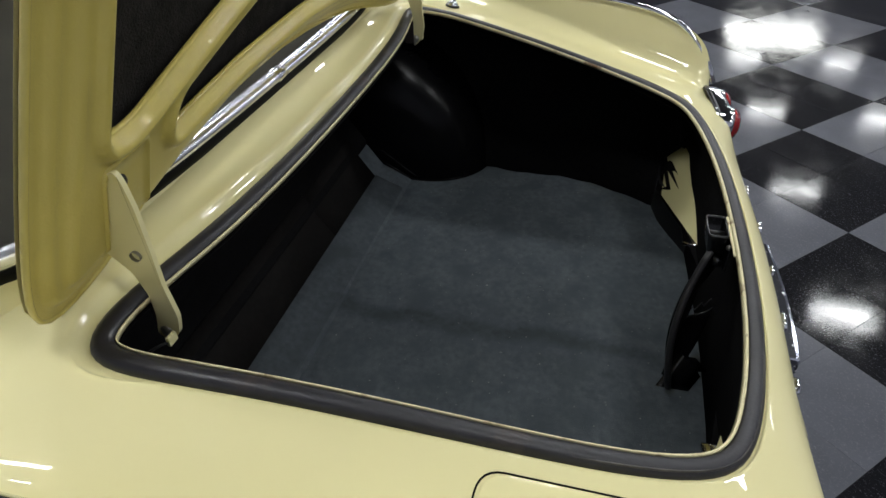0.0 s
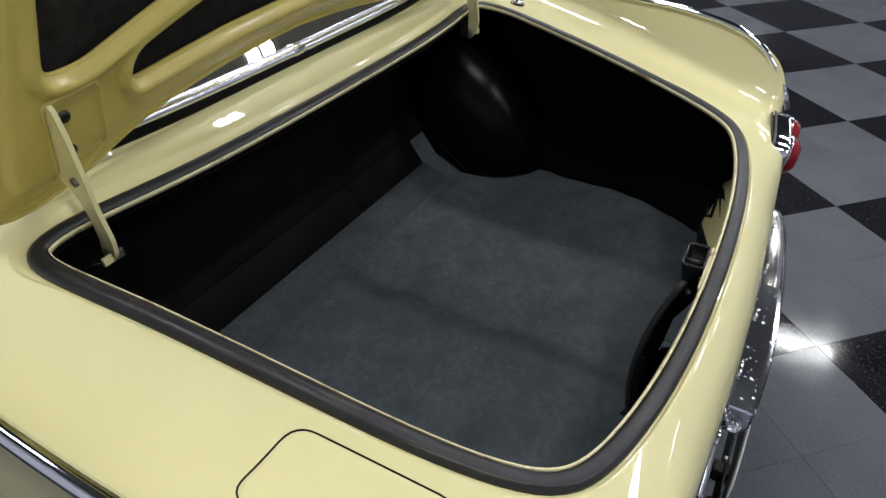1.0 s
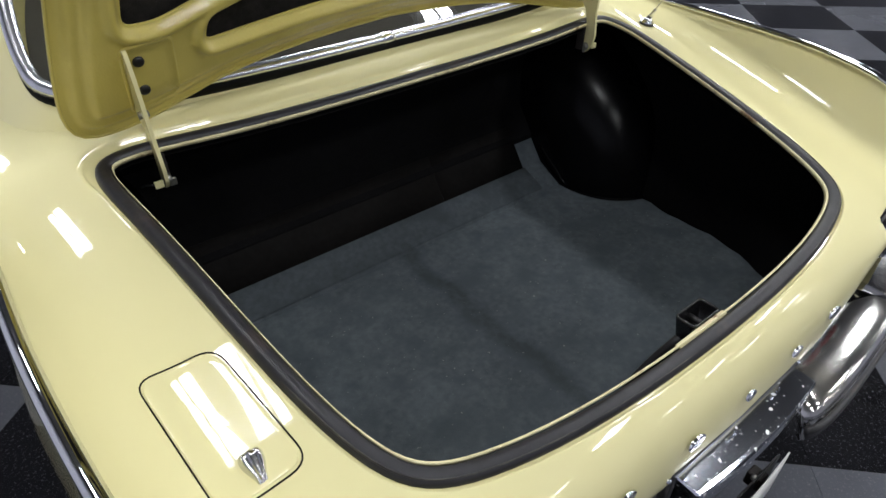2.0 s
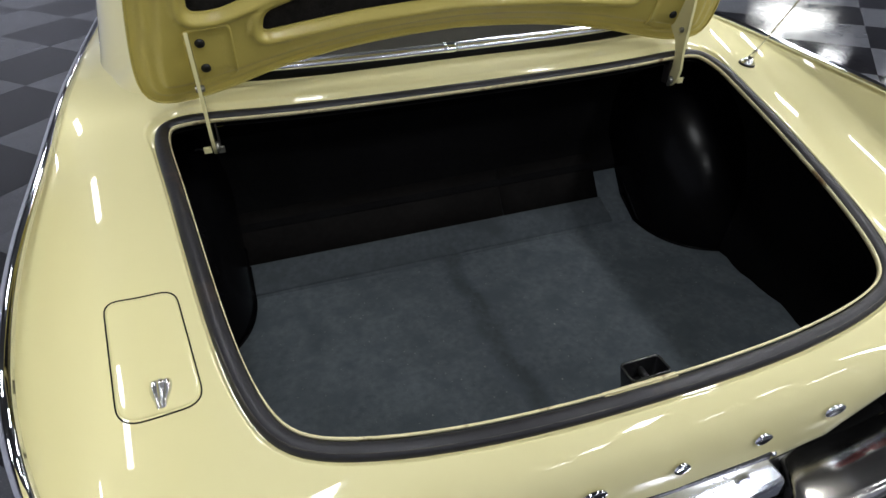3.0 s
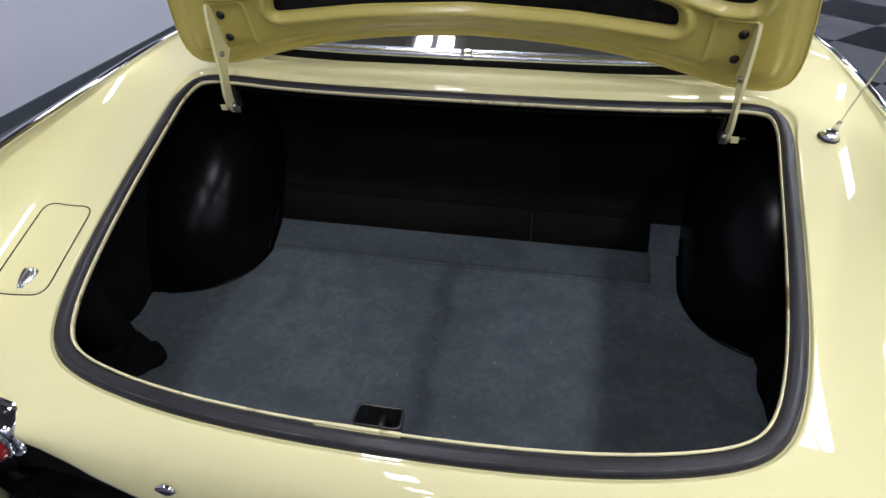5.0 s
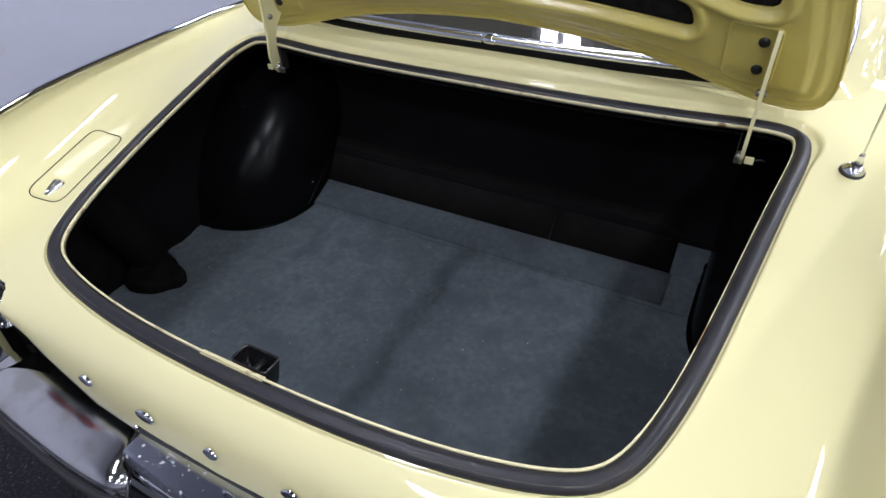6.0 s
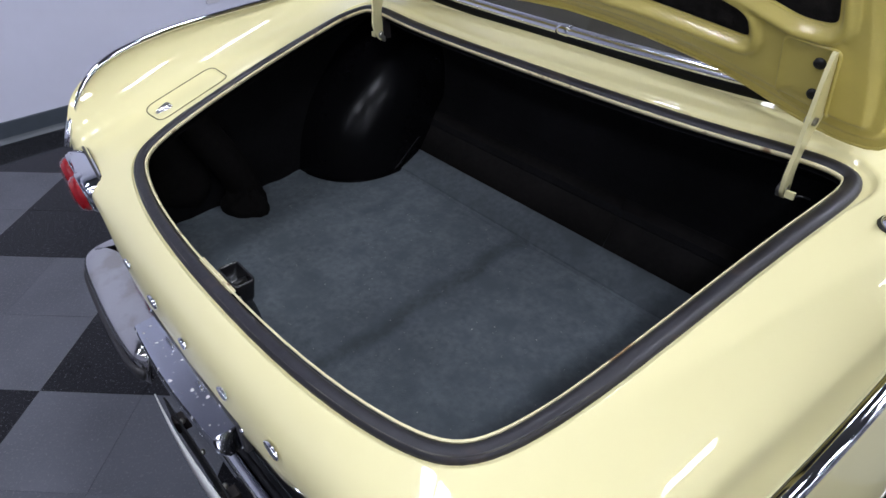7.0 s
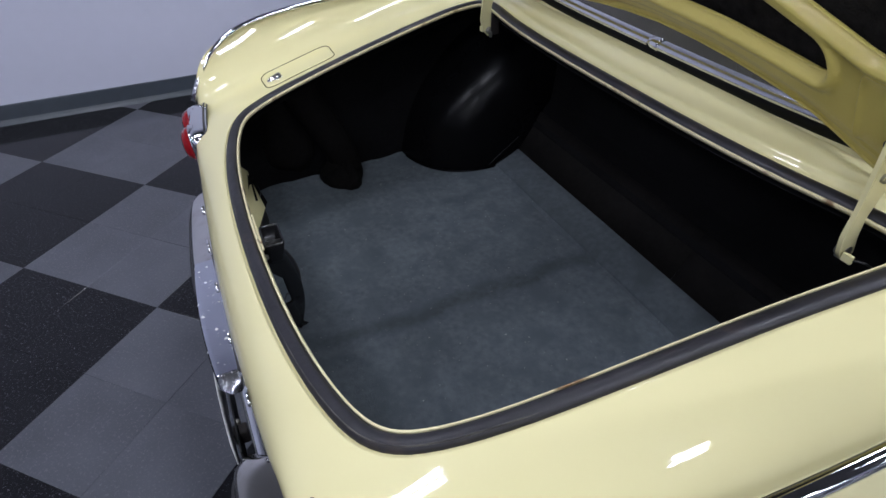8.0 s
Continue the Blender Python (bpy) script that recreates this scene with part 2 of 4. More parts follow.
def ring(rx, ry, n=12, cx=0.0, cy=0.0, power=1.0):
    out = []
    for k in range(n):
        a = 2 * math.pi * k / n
        c, s = math.cos(a), math.sin(a)
        out.append((cx + rx * math.copysign(abs(c) ** power, c), cy + ry * math.copysign(abs(s) ** power, s)))
    return out


def lathe(profile, centre, axis, n=20):
    """Profile of (radius, along) points turned about an axis."""
    axis = Vector(axis).normalized()
    a = axis.orthogonal().normalized()
    b = axis.cross(a)
    rows = []
    for r, h in profile:
        rows.append([Vector(centre) + axis * h + (a * math.cos(2 * math.pi * k / n) + b * math.sin(2 * math.pi * k / n)) * max(r, 1e-4) for k in range(n)])
    return grid(rows, close_u=True)


def spline(cps, n):
    """Clamped cubic B-spline through few control points."""
    cps = np.array(cps, float)
    k, m = 3, len(cps)
    kn = np.concatenate([[0] * k, np.linspace(0, 1, m - k + 1), [1] * k])
    u = np.linspace(0, 1 - 1e-9, n)
    B = np.zeros((n, m + k))
    for i in range(m + k):
        B[:, i] = (kn[i] <= u) & (u < kn[i + 1])
    for d in range(1, k + 1):
        N = np.zeros((n, m + k - d))
        for i in range(m + k - d):
            a, b = kn[i + d] - kn[i], kn[i + d + 1] - kn[i + 1]
            if a > 0:
                N[:, i] += (u - kn[i]) / a * B[:, i]
            if b > 0:
                N[:, i] += (kn[i + d + 1] - u) / b * B[:, i + 1]
        B = N
    return B @ cps


def thing(name, label, category, at=(0, 0, 0)):
    ob = new(name)
    ob.location = at
    ob.empty_display_size = 0.1
    return tagged(ob, label, category)


# ------------------------------------------------------------------ the room
FLOOR_X, FLOOR_Y = (-2.72, 19.0), (-9.0, 17.0)
floor = part("floor", box(-2.72, 19, -9, 17, -0.12, -0.004), GROUTM, None, "black and grey checkered polished vinyl tile floor", smooth=False)
tagged(floor, category="floor", kind="structure")
wall_l = part("wall_west", box(-2.92, -2.72, -9, 17, 0, CEIL), WALLP, None, "plain pale grey painted showroom wall with dark base", smooth=False)
tagged(wall_l, category="wall", kind="structure")
for nm, b in (("wall_east", (19, 19.2, -9, 17)), ("wall_north", (-2.92, 19.2, 17, 17.2)), ("wall_south", (-2.92, 19.2, -9.2, -9))):
    tagged(part(nm, box(*b, 0, CEIL), WALLP, None, "plain pale grey painted showroom wall", smooth=False), category="wall", kind="structure")
tagged(part("ceiling", box(-2.92, 19.2, -9.2, 17.2, CEIL, CEIL + 0.15), CEILM, None, "dark grey flat showroom ceiling above the car", smooth=False), category="ceiling", kind="structure")
prof = [(0.0, 0.0), (0.022, 0.0), (0.012, 0.012), (0.007, 0.024), (0.006, 0.098), (0.002, 0.102), (0.0, 0.102)]
bm = sweep([(-2.72, 17, 0), (-2.72, -9, 0)], [(-a, b) for a, b in prof])
tagged(part("baseboard", bm, BASEM, None, "dark blue-grey rubber base strip along the wall", smooth=False), category="baseboard", kind="structure")


def ceiling_light(x, y):
    long, wide, apart = 0.31, 0.056, 0.076
    ob = thing("ceiling_light", "white hanging ceiling fixture with two lit fluorescent bars", "ceiling light", (x, y, LAMPS))
    part("housing", box(-apart - wide - 0.068, apart + wide + 0.068, -long - 0.02, long + 0.02, -0.06, 0, 0.008), WALLP, ob, smooth=False)
    for s in (-apart, apart):
        bm = grid([[(s + a * wide, b, z) for a, z in ((-1, -0.06), (-0.93, -0.08), (-0.54, -0.088), (0.54, -0.088), (0.93, -0.08), (1, -0.06))] for b in (-long, long)])
        part("tube", bm, TUBEW if y < -4 or x > 6 else TUBEL if x < 0 else TUBEM, ob, "glowing white fluorescent tube cover")
    for k in (-0.24, 0.24):
        part("hanger", lathe([(0.0, 0.0), (0.004, 0.0), (0.004, CEIL - LAMPS), (0.0, CEIL - LAMPS)], (0, k, 0), (0, 0, 1), 6), STEEL, ob, "thin steel hanging rod")
    return tagged(ob, group="ceiling lights")


for x in (-0.6, 2.0, 5.0, 7.75, 10.5, 13.3):
    for j in range(11):
        if x < 7 or j != 3:
            ceiling_light(x, -7.35 + 1.9 * j)


def big_light(x, y):
    ob = thing("ceiling_panel_light", "large square lit hanging panel light", "ceiling light", (x, y, LAMPS))
    part("housing", box(-0.75, 0.75, -1.05, 1.05, -0.05, 0, 0.01), WALLP, ob, smooth=False)
    part("diffuser", box(-0.7, 0.7, -1.0, 1.0, -0.062, -0.05), PANELM, ob, "glowing white diffuser", smooth=False)
    for k in (-0.9, 0.9):
        part("hanger", lathe([(0.0, 0.0), (0.005, 0.0), (0.005, CEIL - LAMPS), (0.0, CEIL - LAMPS)], (0, k, 0), (0, 0, 1), 6), STEEL, ob, "thin steel hanging rod")


big_light(14.9, -4.35)
big_light(15.2, 13.0)

# ------------------------------------------------------------------ body surface of the car
FIN = [(0.80, 2.4, 0.86), (0.79, 1.6, 0.89), (0.775, 1.1, 0.91), (0.767, 0.78, 0.925), (0.758, 0.542, 0.938), (0.747, 0.316, 0.952), (0.743, 0.101, 0.955), (0.733, -0.105, 0.948),
                (0.731, -0.311, 0.941), (0.714, -0.51, 0.930), (0.694, -0.649, 0.887), (0.671, -0.705, 0.762)]
STRIP = spline(FIN, 120)
FINE = spline(FIN, 1500)
SY, SX, SZ = FINE[::-1, 1], FINE[::-1, 0], FINE[::-1, 2]
CROWN = np.polyfit([0.3, 0.1, 0.0, -0.255, -0.465, -0.61], [0.985, 0.966, 0.952, 0.899, 0.851, 0.811], 3)


def strip_x(y):
    return float(np.interp(y, SY, SX))


def deck_z(x, y):
    """Height of the rear deck, rising into the fins at the sides."""
    xs, zs = strip_x(y), float(np.interp(y, SY, SZ))
    base = float(np.polyval(CROWN, max(-0.75, min(y, 0.35))))
    t = min(1.0, max(0.0, (abs(x) - 0.5) / (xs - 0.5)))
    fall = 0.06 * max(0.0, abs(x) - 0.52) ** 2 / (max(0.0, abs(x) - 0.52) + 0.03)
    whole = 0.06 * (xs - 0.52) ** 2 / (xs - 0.49)
    return base - 0.05 * x * x - fall + (zs - base + 0.05 * xs * xs + whole) * t ** 6


def rear_y(s):
    return -0.752 + 0.05 * s * s


def tuck(s):
    """How far the lower edge of the tail curls up and in towards its sides."""
    a = min(1.0, max(0.0, (abs(s) - 0.32) / 0.42))
    b = min(1.0, max(0.0, (abs(s) - 0.80) / 0.20))
    return a * a * (3 - 2 * a) * (1 - b * b * (3 - 2 * b))


def surf(s, v):
    """Point of the body skin; s across (-1 to 1), v forward on the deck, 0 to -1 round the tail, -1 to -2 down the rear panel."""
    ya, yr, low = rear_y(s) + 0.135, rear_y(s), 0.655 + 0.09 * tuck(s)
    if v >= 0:
        y = ya + v
        x = s * strip_x(y)
        return Vector((x, y, deck_z(x, y)))
    xa = s * strip_x(ya)
    za = deck_z(xa, ya)
    slope = (deck_z(s * strip_x(ya + 0.02), ya + 0.02) - za) / 0.02
    if v >= -1:
        w = -v
        k = math.exp(-((abs(s) - 0.76) / 0.14) ** 2)
        P = [(ya, za), (yr + 0.024 - 0.007 * k, za - slope * (0.111 - 0.009 * k)), (yr, za - slope * (0.111 - 0.009 * k) - 0.03 + 0.006 * k), (yr, low)]
        c = ((1 - w) ** 3, 3 * w * (1 - w) ** 2, 3 * w * w * (1 - w), w ** 3)
        y, z = (sum(k * q[i] for k, q in zip(c, P)) for i in (0, 1))
        return Vector((s * strip_x(y), y, z))
    w = -v - 1
    return Vector((s * strip_x(yr), yr + (0.055 + 0.07 * tuck(s)) * w ** (1.6 - 0.5 * tuck(s)), low - (low - 0.57) * w))


def param(x, y):
    """s and v of a deck point seen from above."""
    s = x / strip_x(y)
    ya = rear_y(s) + 0.135
    if y >= ya:
        return s, y - ya
    a, b = 0.0, 1.0
    for _ in range(30):
        m = (a + b) / 2
        if surf(s, -m).y > y:
            a = m
        else:
            b = m
    return s, -a


OPEN = spline([(0.0, -0.699, 0), (0.193, -0.699, 0), (0.414, -0.668, 0), (0.500, -0.612, 0), (0.541, -0.383, 0), (0.574, -0.125, 0), (0.608, 0.050, 0),
               (0.494, 0.046, 0), (0.286, 0.0, 0), (0.0, 0.0, 0)], 60)[:, :2]
LOOP = [(x, y) for x, y in OPEN] + [(-x, y) for x, y in OPEN[-2:0:-1]]


def offset(loop, d):
    """The loop seen from above, moved outwards by d."""
    out = []
    n = len(loop)
    for i in range(n):
        a, b = loop[i - 1], loop[(i + 1) % n]
        tx, ty = b[0] - a[0], b[1] - a[1]
        k = math.hypot(tx, ty)
        out.append((loop[i][0] + ty / k * d, loop[i][1] - tx / k * d))
    return out


def skin(x, y):
    return surf(*param(x, y))


car = thing("car", "pale yellow vintage two-door coupe with its boot lid open", "car")

GUTTER = 0.011


def ease(v):
    v = min(1.0, max(0.0, v))
    return v * v * (3 - 2 * v)


def seal_half(y):
    """Half width of the rubber seal."""
    return 0.0112 + 0.0005 * ease((y + 0.66) / 0.2)


def step_width(y):
    """Width of the step outside the seal, wide only along the front of the opening."""
    return 0.0040 + 0.0135 * ease((y + 0.07) / 0.10)


NORM = [(a[0] - b[0], a[1] - b[1]) for a, b in zip(offset(LOOP, 1.0), LOOP)]


def beside(i, d):
    """Point i of the opening moved outwards by d, as s and v of the skin."""
    return param(LOOP[i][0] + NORM[i][0] * d, LOOP[i][1] + NORM[i][1] * d)


VF = 0.84
rows = []
for i, (x, y) in enumerate(LOOP):
    e0 = -0.0255 + 2 * seal_half(y)
    w = step_width(y)
    depth = 0.45 + 0.45 * ease((y + 0.08) / 0.11)
    ray = []
    for d, h in ((-0.021, 1.0), (e0 - 0.004, 1.0), (e0 + 0.001, 1.0), (e0 + w * 0.5, 0.95), (e0 + w * 0.72, 0.72), (e0 + w * 0.88, 0.3), (e0 + w, 0.06), (e0 + w * 1.15 + 0.002, 0.0)):
        ray.append(surf(*beside(i, d)) - Vector((0, 0, GUTTER * h * depth)))
    s1, v1 = beside(i, e0 + w * 1.15 + 0.002)
    cs, cv = 0.0, 0.33
    ds, dv = s1 - cs, v1 - cv
    k = min(((1 - cs) / ds if ds > 0 else (-1 - cs) / ds) if abs(ds) > 1e-6 else 1e9, ((VF - cv) / dv if dv > 0 else (-2 - cv) / dv) if abs(dv) > 1e-6 else 1e9)
    for q in range(1, 25):
        f = (q / 24) ** 1.4
        ray.append(surf(s1 + (cs + ds * k - s1) * f, v1 + (cv + dv * k - v1) * f))
    rows.append(ray)
bm = grid(rows, close_v=True)
body = part("body_panel", bm, PAINT, car, "glossy pale yellow rear deck and tail panel")
part("shoulder_panel", grid([[surf(-1 + i / 30, VF - 0.004 + q * 0.055) for i in range(61)] for q in range(38)]), PAINT, car, "pale yellow body shoulder beside the cabin")
for sgn, nm in ((1, "r"), (-1, "l")):
    rows = []
    for q in STRIP[::2]:
        x, y, z = q
        bulge = 0.055 * min(1.0, max(0.0, (y + 0.71) / 0.5))
        r = []
        for k in range(13):
            w = k / 12
            zz = z + (0.24 - z) * w
            r.append((sgn * (x + 0.002 + bulge * math.sin(math.pi * min(1, w * 1.5) * 0.62) - 0.09 * max(0, w - 0.6)), y, zz))
        rows.append(r)
    part("quarter_panel", grid(rows), PAINT, car, "pale yellow rear quarter panel below the chrome strip")
    path = [(sgn * (q[0] + 0.001), q[1], q[2] + 0.001) for q in STRIP]
    pr = [(-0.0095, -0.004), (-0.0078, 0.0035), (-0.0036, 0.008), (0.0036, 0.008), (0.0078, 0.0035), (0.0095, -0.004)]
    ups = [(sgn * 0.35, -max(0.0, (-0.52 - q[1]) * 5), 1.0) for q in STRIP]
    part("fin_strip", sweep(path, pr, up=ups), CHROME, car, "bright chrome strip along the fin crest")

# floor of the car and underside so that no light leaks in
part("underbody", box(-0.74, 0.74, -0.70, 2.2, 0.22, 0.26), FLOCK, car, "black underside of the car", smooth=False)
part("front_bulkhead", box(-0.76, 0.76, 2.30, 2.36, 0.24, 0.95), FLOCK, car, smooth=False)

for s in (-1, 1):
    wheel = new("wheel")
    wheel.parent = car
    wheel.location = (s * 0.66, 0.30, 0.31)
    tagged(wheel, "black tyre on a steel wheel")
    part("tyre", lathe([(0.19, -0.06), (0.27, -0.078), (0.30, -0.07), (0.31, -0.05), (0.31, 0.05), (0.30, 0.07), (0.27, 0.078), (0.19, 0.06)], (0, 0, 0), (1, 0, 0), 40), RUBBER, wheel, "black rubber tyre")
    part("rim", lathe([(0.0, -0.02), (0.12, -0.02), (0.17, 0.03), (0.19, 0.06), (0.195, 0.0), (0.19, -0.06), (0.1, -0.05), (0.0, -0.05)], (0, 0, 0), (s, 0, 0), 32), STEEL, wheel, "dull steel rim")

# seal and flange round the opening
def across(rise, at, profile):
    """A profile swept round the opening; at gives the outward shift and profile the section at each point."""
    out = []
    for i, (x, y) in enumerate(LOOP):
        d = at(y)
        px, py = x + NORM[i][0] * d, y + NORM[i][1] * d
        e = 0.01
        a, b = skin(px + e, py) - skin(px - e, py), skin(px, py + e) - skin(px, py - e)
        up = a.cross(b).normalized()
        tn = (Vector(LOOP[(i + 1) % len(LOOP)]) - Vector(LOOP[i - 1])).to_3d()
        side = tn.cross(up).normalized()
        c = skin(px, py) - Vector((0, 0, rise(y)))
        out.append([c + side * q + up * h for q, h in profile(y)])
    return grid(out, close_u=True, close_v=True)


def recess(y):
    return GUTTER * (0.45 + 0.45 * ease((y + 0.08) / 0.11))


SEALP = [(-1.0, -0.6), (-1.04, 0.2), (-0.85, 0.66), (-0.45, 0.95), (0.0, 1.05), (0.45, 0.95), (0.85, 0.62), (1.0, 0.1), (1.0, -0.6)]
part("seal", across(recess, lambda y: -0.0255 + seal_half(y), lambda y: [(a * seal_half(y), b * (0.0085 + 0.25 * (seal_half(y) - 0.0085))) for a, b in SEALP]), SEALMAT, car, "thick worn black rubber boot seal")
CREASE = mat("scuffed_rubber_edge", (0.030, 0.028, 0.030), 0.5, spec=0.3, grain=0.4, scale=60, stains=((0.115, 0.108, 0.092), 21, 0.42, 0.72), bump=0.4, bscale=150)
part("seal_crease", across(lambda y: recess(y) - 0.0094 + 0.005 * ease((y + 0.52) / 0.15), lambda y: -0.0255 + 1.62 * seal_half(y), lambda y: [(-0.0011, -0.003), (-0.0009, 0.0004), (0.0, 0.0010), (0.0009, 0.0004), (0.0011, -0.003)]), CREASE, car, "scuffed pale ridge along the outer side of the seal")
part("flange", across(lambda y: recess(y) - 0.0035, lambda y: -0.0272, lambda y: [(a * (1 + 1.2 * ease((-0.50 - y) / 0.12)), b) for a, b in ((-0.0007, -0.006), (-0.0007, 0.0014), (0.0007, 0.0014), (0.0007, -0.006))]), LIPM, car, "thin yellow inner lip of the boot opening, cracked and brown at the rear")

# ------------------------------------------------------------------ boot interior
FZ = 0.485
def carpet(name, section, label):
    rows = []
    for i in range(41):
        k = -1 + i / 20
        r = []
        for y, z in section:
            x = k * (strip_x(y) - 0.03)
            yy = y if y > -0.65 else rear_y(k) + 0.03
            r.append((x, yy + (0.003 * math.sin(11 * x) * math.exp(-abs(y - 0.04) * 30)), z + 0.0015 * math.sin(9 * x + 5 * y) * min(1.0, max(0.0, -y / 0.2))))
        rows.append(r)
    return flat_edges(part(name, thick(grid(rows), 0.006), CARPET, car, label), 20)


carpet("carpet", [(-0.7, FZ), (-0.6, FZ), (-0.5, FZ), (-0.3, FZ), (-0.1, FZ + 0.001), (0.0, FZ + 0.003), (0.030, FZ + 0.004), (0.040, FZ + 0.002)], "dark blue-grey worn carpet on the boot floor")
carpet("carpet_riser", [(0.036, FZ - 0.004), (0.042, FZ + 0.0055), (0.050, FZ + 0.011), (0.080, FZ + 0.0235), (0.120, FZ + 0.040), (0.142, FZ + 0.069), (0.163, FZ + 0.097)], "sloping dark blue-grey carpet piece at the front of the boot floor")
# the slope's changing shade, from pile and light, fixed as a darker colour
KICK = mat("shade_toned_carpet_strip", (0.078, 0.091, 0.102), 0.97, spec=0.1, grain=0.30, scale=75, bump=0.9, bscale=700, bdist=0.002, stains=((0.062, 0.073, 0.082), 14, 0.48, 0.68))
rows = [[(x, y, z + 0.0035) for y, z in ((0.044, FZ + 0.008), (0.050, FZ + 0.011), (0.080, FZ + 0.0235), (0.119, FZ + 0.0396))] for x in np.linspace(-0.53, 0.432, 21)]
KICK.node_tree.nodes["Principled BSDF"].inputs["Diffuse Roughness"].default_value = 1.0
part("kick_strip", thick(grid(rows), 0.003), KICK, car, "blue-grey carpet strip below the trim board, darkened in colour for shade")
rows = []
for i in range(3):
    x = (-0.70, 0.0, 0.70)[i]
    rows.append([(x, 0.172, 0.46), (x, 0.174, 0.592), (x, 0.225, 0.66), (x, 0.25, 0.80), (x, 0.14, 0.92)])
part("bulkhead_lining", thick(grid(rows), 0.01), FLOCK, car, "matt black lining behind the boot", smooth=False)
for x0, x1 in ((-0.60, 0.149), (0.1502, 0.428)):
    rows = [[(x, 0.116, FZ + 0.036), (x, 0.160, FZ + 0.098), (x, 0.185, FZ + 0.145)] for x in np.linspace(x0, x1, 5)]
    part("trim_board", thick(grid(rows), 0.004), BOARD, car, "black grained trim board at the front of the boot")
rows = []
for (s0, v0), (s1, v1) in zip([param(x, y) for x, y in offset(LOOP, -0.024)], [param(x, y) for x, y in offset(LOOP, 0.03)]):
    cs, cv = 0.0, 0.33
    ds, dv = s1 - cs, v1 - cv
    k = min(((0.985 - cs) / ds if ds > 0 else (-0.985 - cs) / ds) if abs(ds) > 1e-6 else 1e9, ((0.80 - cv) / dv if dv > 0 else (-1.9 - cv) / dv) if abs(dv) > 1e-6 else 1e9)
    ray = [surf(s0, v0) - Vector((0, 0, 0.022))]
    for q in range(0, 13):
        f = q / 12
        a, b = s1 + (cs + ds * k - s1) * f, v1 + (cv + dv * k - v1) * f
        ray.append(surf(a, b) + Vector((0, 0.012 if b < 0 else 0, -0.028)))
    rows.append(ray)
part("deck_lining", grid(rows, close_v=True), FLOCK, car, "matt black lining under the rear deck")
for s in (-1, 1):
    rows = []
    for y in np.linspace(-0.69, 0.30, 34):
        x = strip_x(y) - 0.035
        # on the fuel tank's far side the soft lining hangs in over the carpet
        foot = x - (0.085 + 0.065 * ease((-0.42 - y) / 0.2)) * ease((0.02 - y) / 0.10) if s > 0 else x
        sag = 0.004 * math.sin(31 * y) + 0.003 * math.sin(67 * y + 1)
        rows.append([(s * (foot + sag * w), y, z) for w, z in ((0, 0.30), (1, 0.485))] + [(s * (foot + (x - foot) * f + 0.5 * sag), y, z) for f, z in ((0.10, 0.52), (0.35, 0.58), (0.75, 0.66), (1.0, 0.75))] + [(s * x, y, deck_z(x, y) - 0.022)])
    part("side_lining", grid(rows), FLOCK, car, "matt black lining of the boot side")
    # wheel house: a drum round the wheel's axle with a broad rounded shoulder
    rows = []
    for i in range(45):
        phi = radians(184 - 96 * i / 44)
        r = []
        for rho in list(np.linspace(0.02, 0.21, 5)) + [0.21 + 0.235 * math.sin(math.pi / 2 * k / 26) for k in range(1, 27)]:
            u = max(0.0, (rho - 0.21) / 0.235)
            fold = 0.0012 * math.sin(70 * rho + 5 * phi) * math.exp(-((phi - 2.0) / 0.12) ** 2)
            r.append((s * (0.745 - 0.249 * max(0.0, 1 - u ** 2.7) ** 0.40 - fold), 0.275 + rho * math.cos(phi), 0.44 + rho * math.sin(phi)))
        rows.append(r)
    arch = part("wheel_arch", grid(rows), VINYL, car, "shiny black vinyl covered wheel arch")
    welt = []
    for k in range(36):
        rho = 0.165 + 0.275 * math.sin(math.pi / 2 * k / 35)
        u = max(0.0, (rho - 0.21) / 0.235)
        y = 0.275 - rho
        welt.append((s * (0.745 - 0.252 * (1 - u ** 2.7) ** 0.40), y, 0.4895 + max(0.0, y - 0.035) * 0.55))
    rows = []
    for k in range(15):
        z = 0.500 + 0.070 * k / 14
        y = 0.028 + 0.094 * k / 14
        rows.append([(s * (0.494 + d + 0.0012 * math.sin(9 * k / 4 + 40 * e)), y + e, z) for e, d in ((-0.004, 0.003), (-0.001, -0.002), (0.003, 0.001), (0.007, -0.003), (0.011, 0.0), (0.016, 0.004))])
    part("seam_fold", grid(rows), VINYL, arch, "puckered black vinyl seam at the front of the arch")
    part("welt", sweep(welt, ring(0.0035, 0.0035, 8)), VINYL, arch, "thin black edge welt of the arch cover")
part("valance", grid([[(0.67 * k / 12, rear_y(k / 12) + 0.025 + 0.085 * tuck(k / 12) + 0.006 * q, 0.60 - 0.025 * tuck(k / 12) - 0.10 * q) for k in range(-12, 13)] for q in range(4)]), BLACKV, car, "black painted lower rear valance")
part("rear_lining", thick(grid([[(x, -0.698 + 0.05 * (x / 0.67) ** 2, z) for z in (0.42, 0.6, 0.755)] for x in np.linspace(-0.70, 0.70, 9)]), 0.006), FLOCK, car)

# ------------------------------------------------------------------ boot lid
LD = Vector((0, -0.34, 0.94)).normalized()
LN = Vector((0, 0.94, 0.34)).normalized()
LO = Vector((0, 0.055, 0.955))


def lid_point(x, u, d=0.0):
    """A point of the open lid: x across, u up from the hinge edge, d behind the inner face."""
    crown = 0.030 * (1 - (x / 0.58) ** 2)
    return LO + LD * u + LN * (d + crown) + Vector((x, 0, 0))


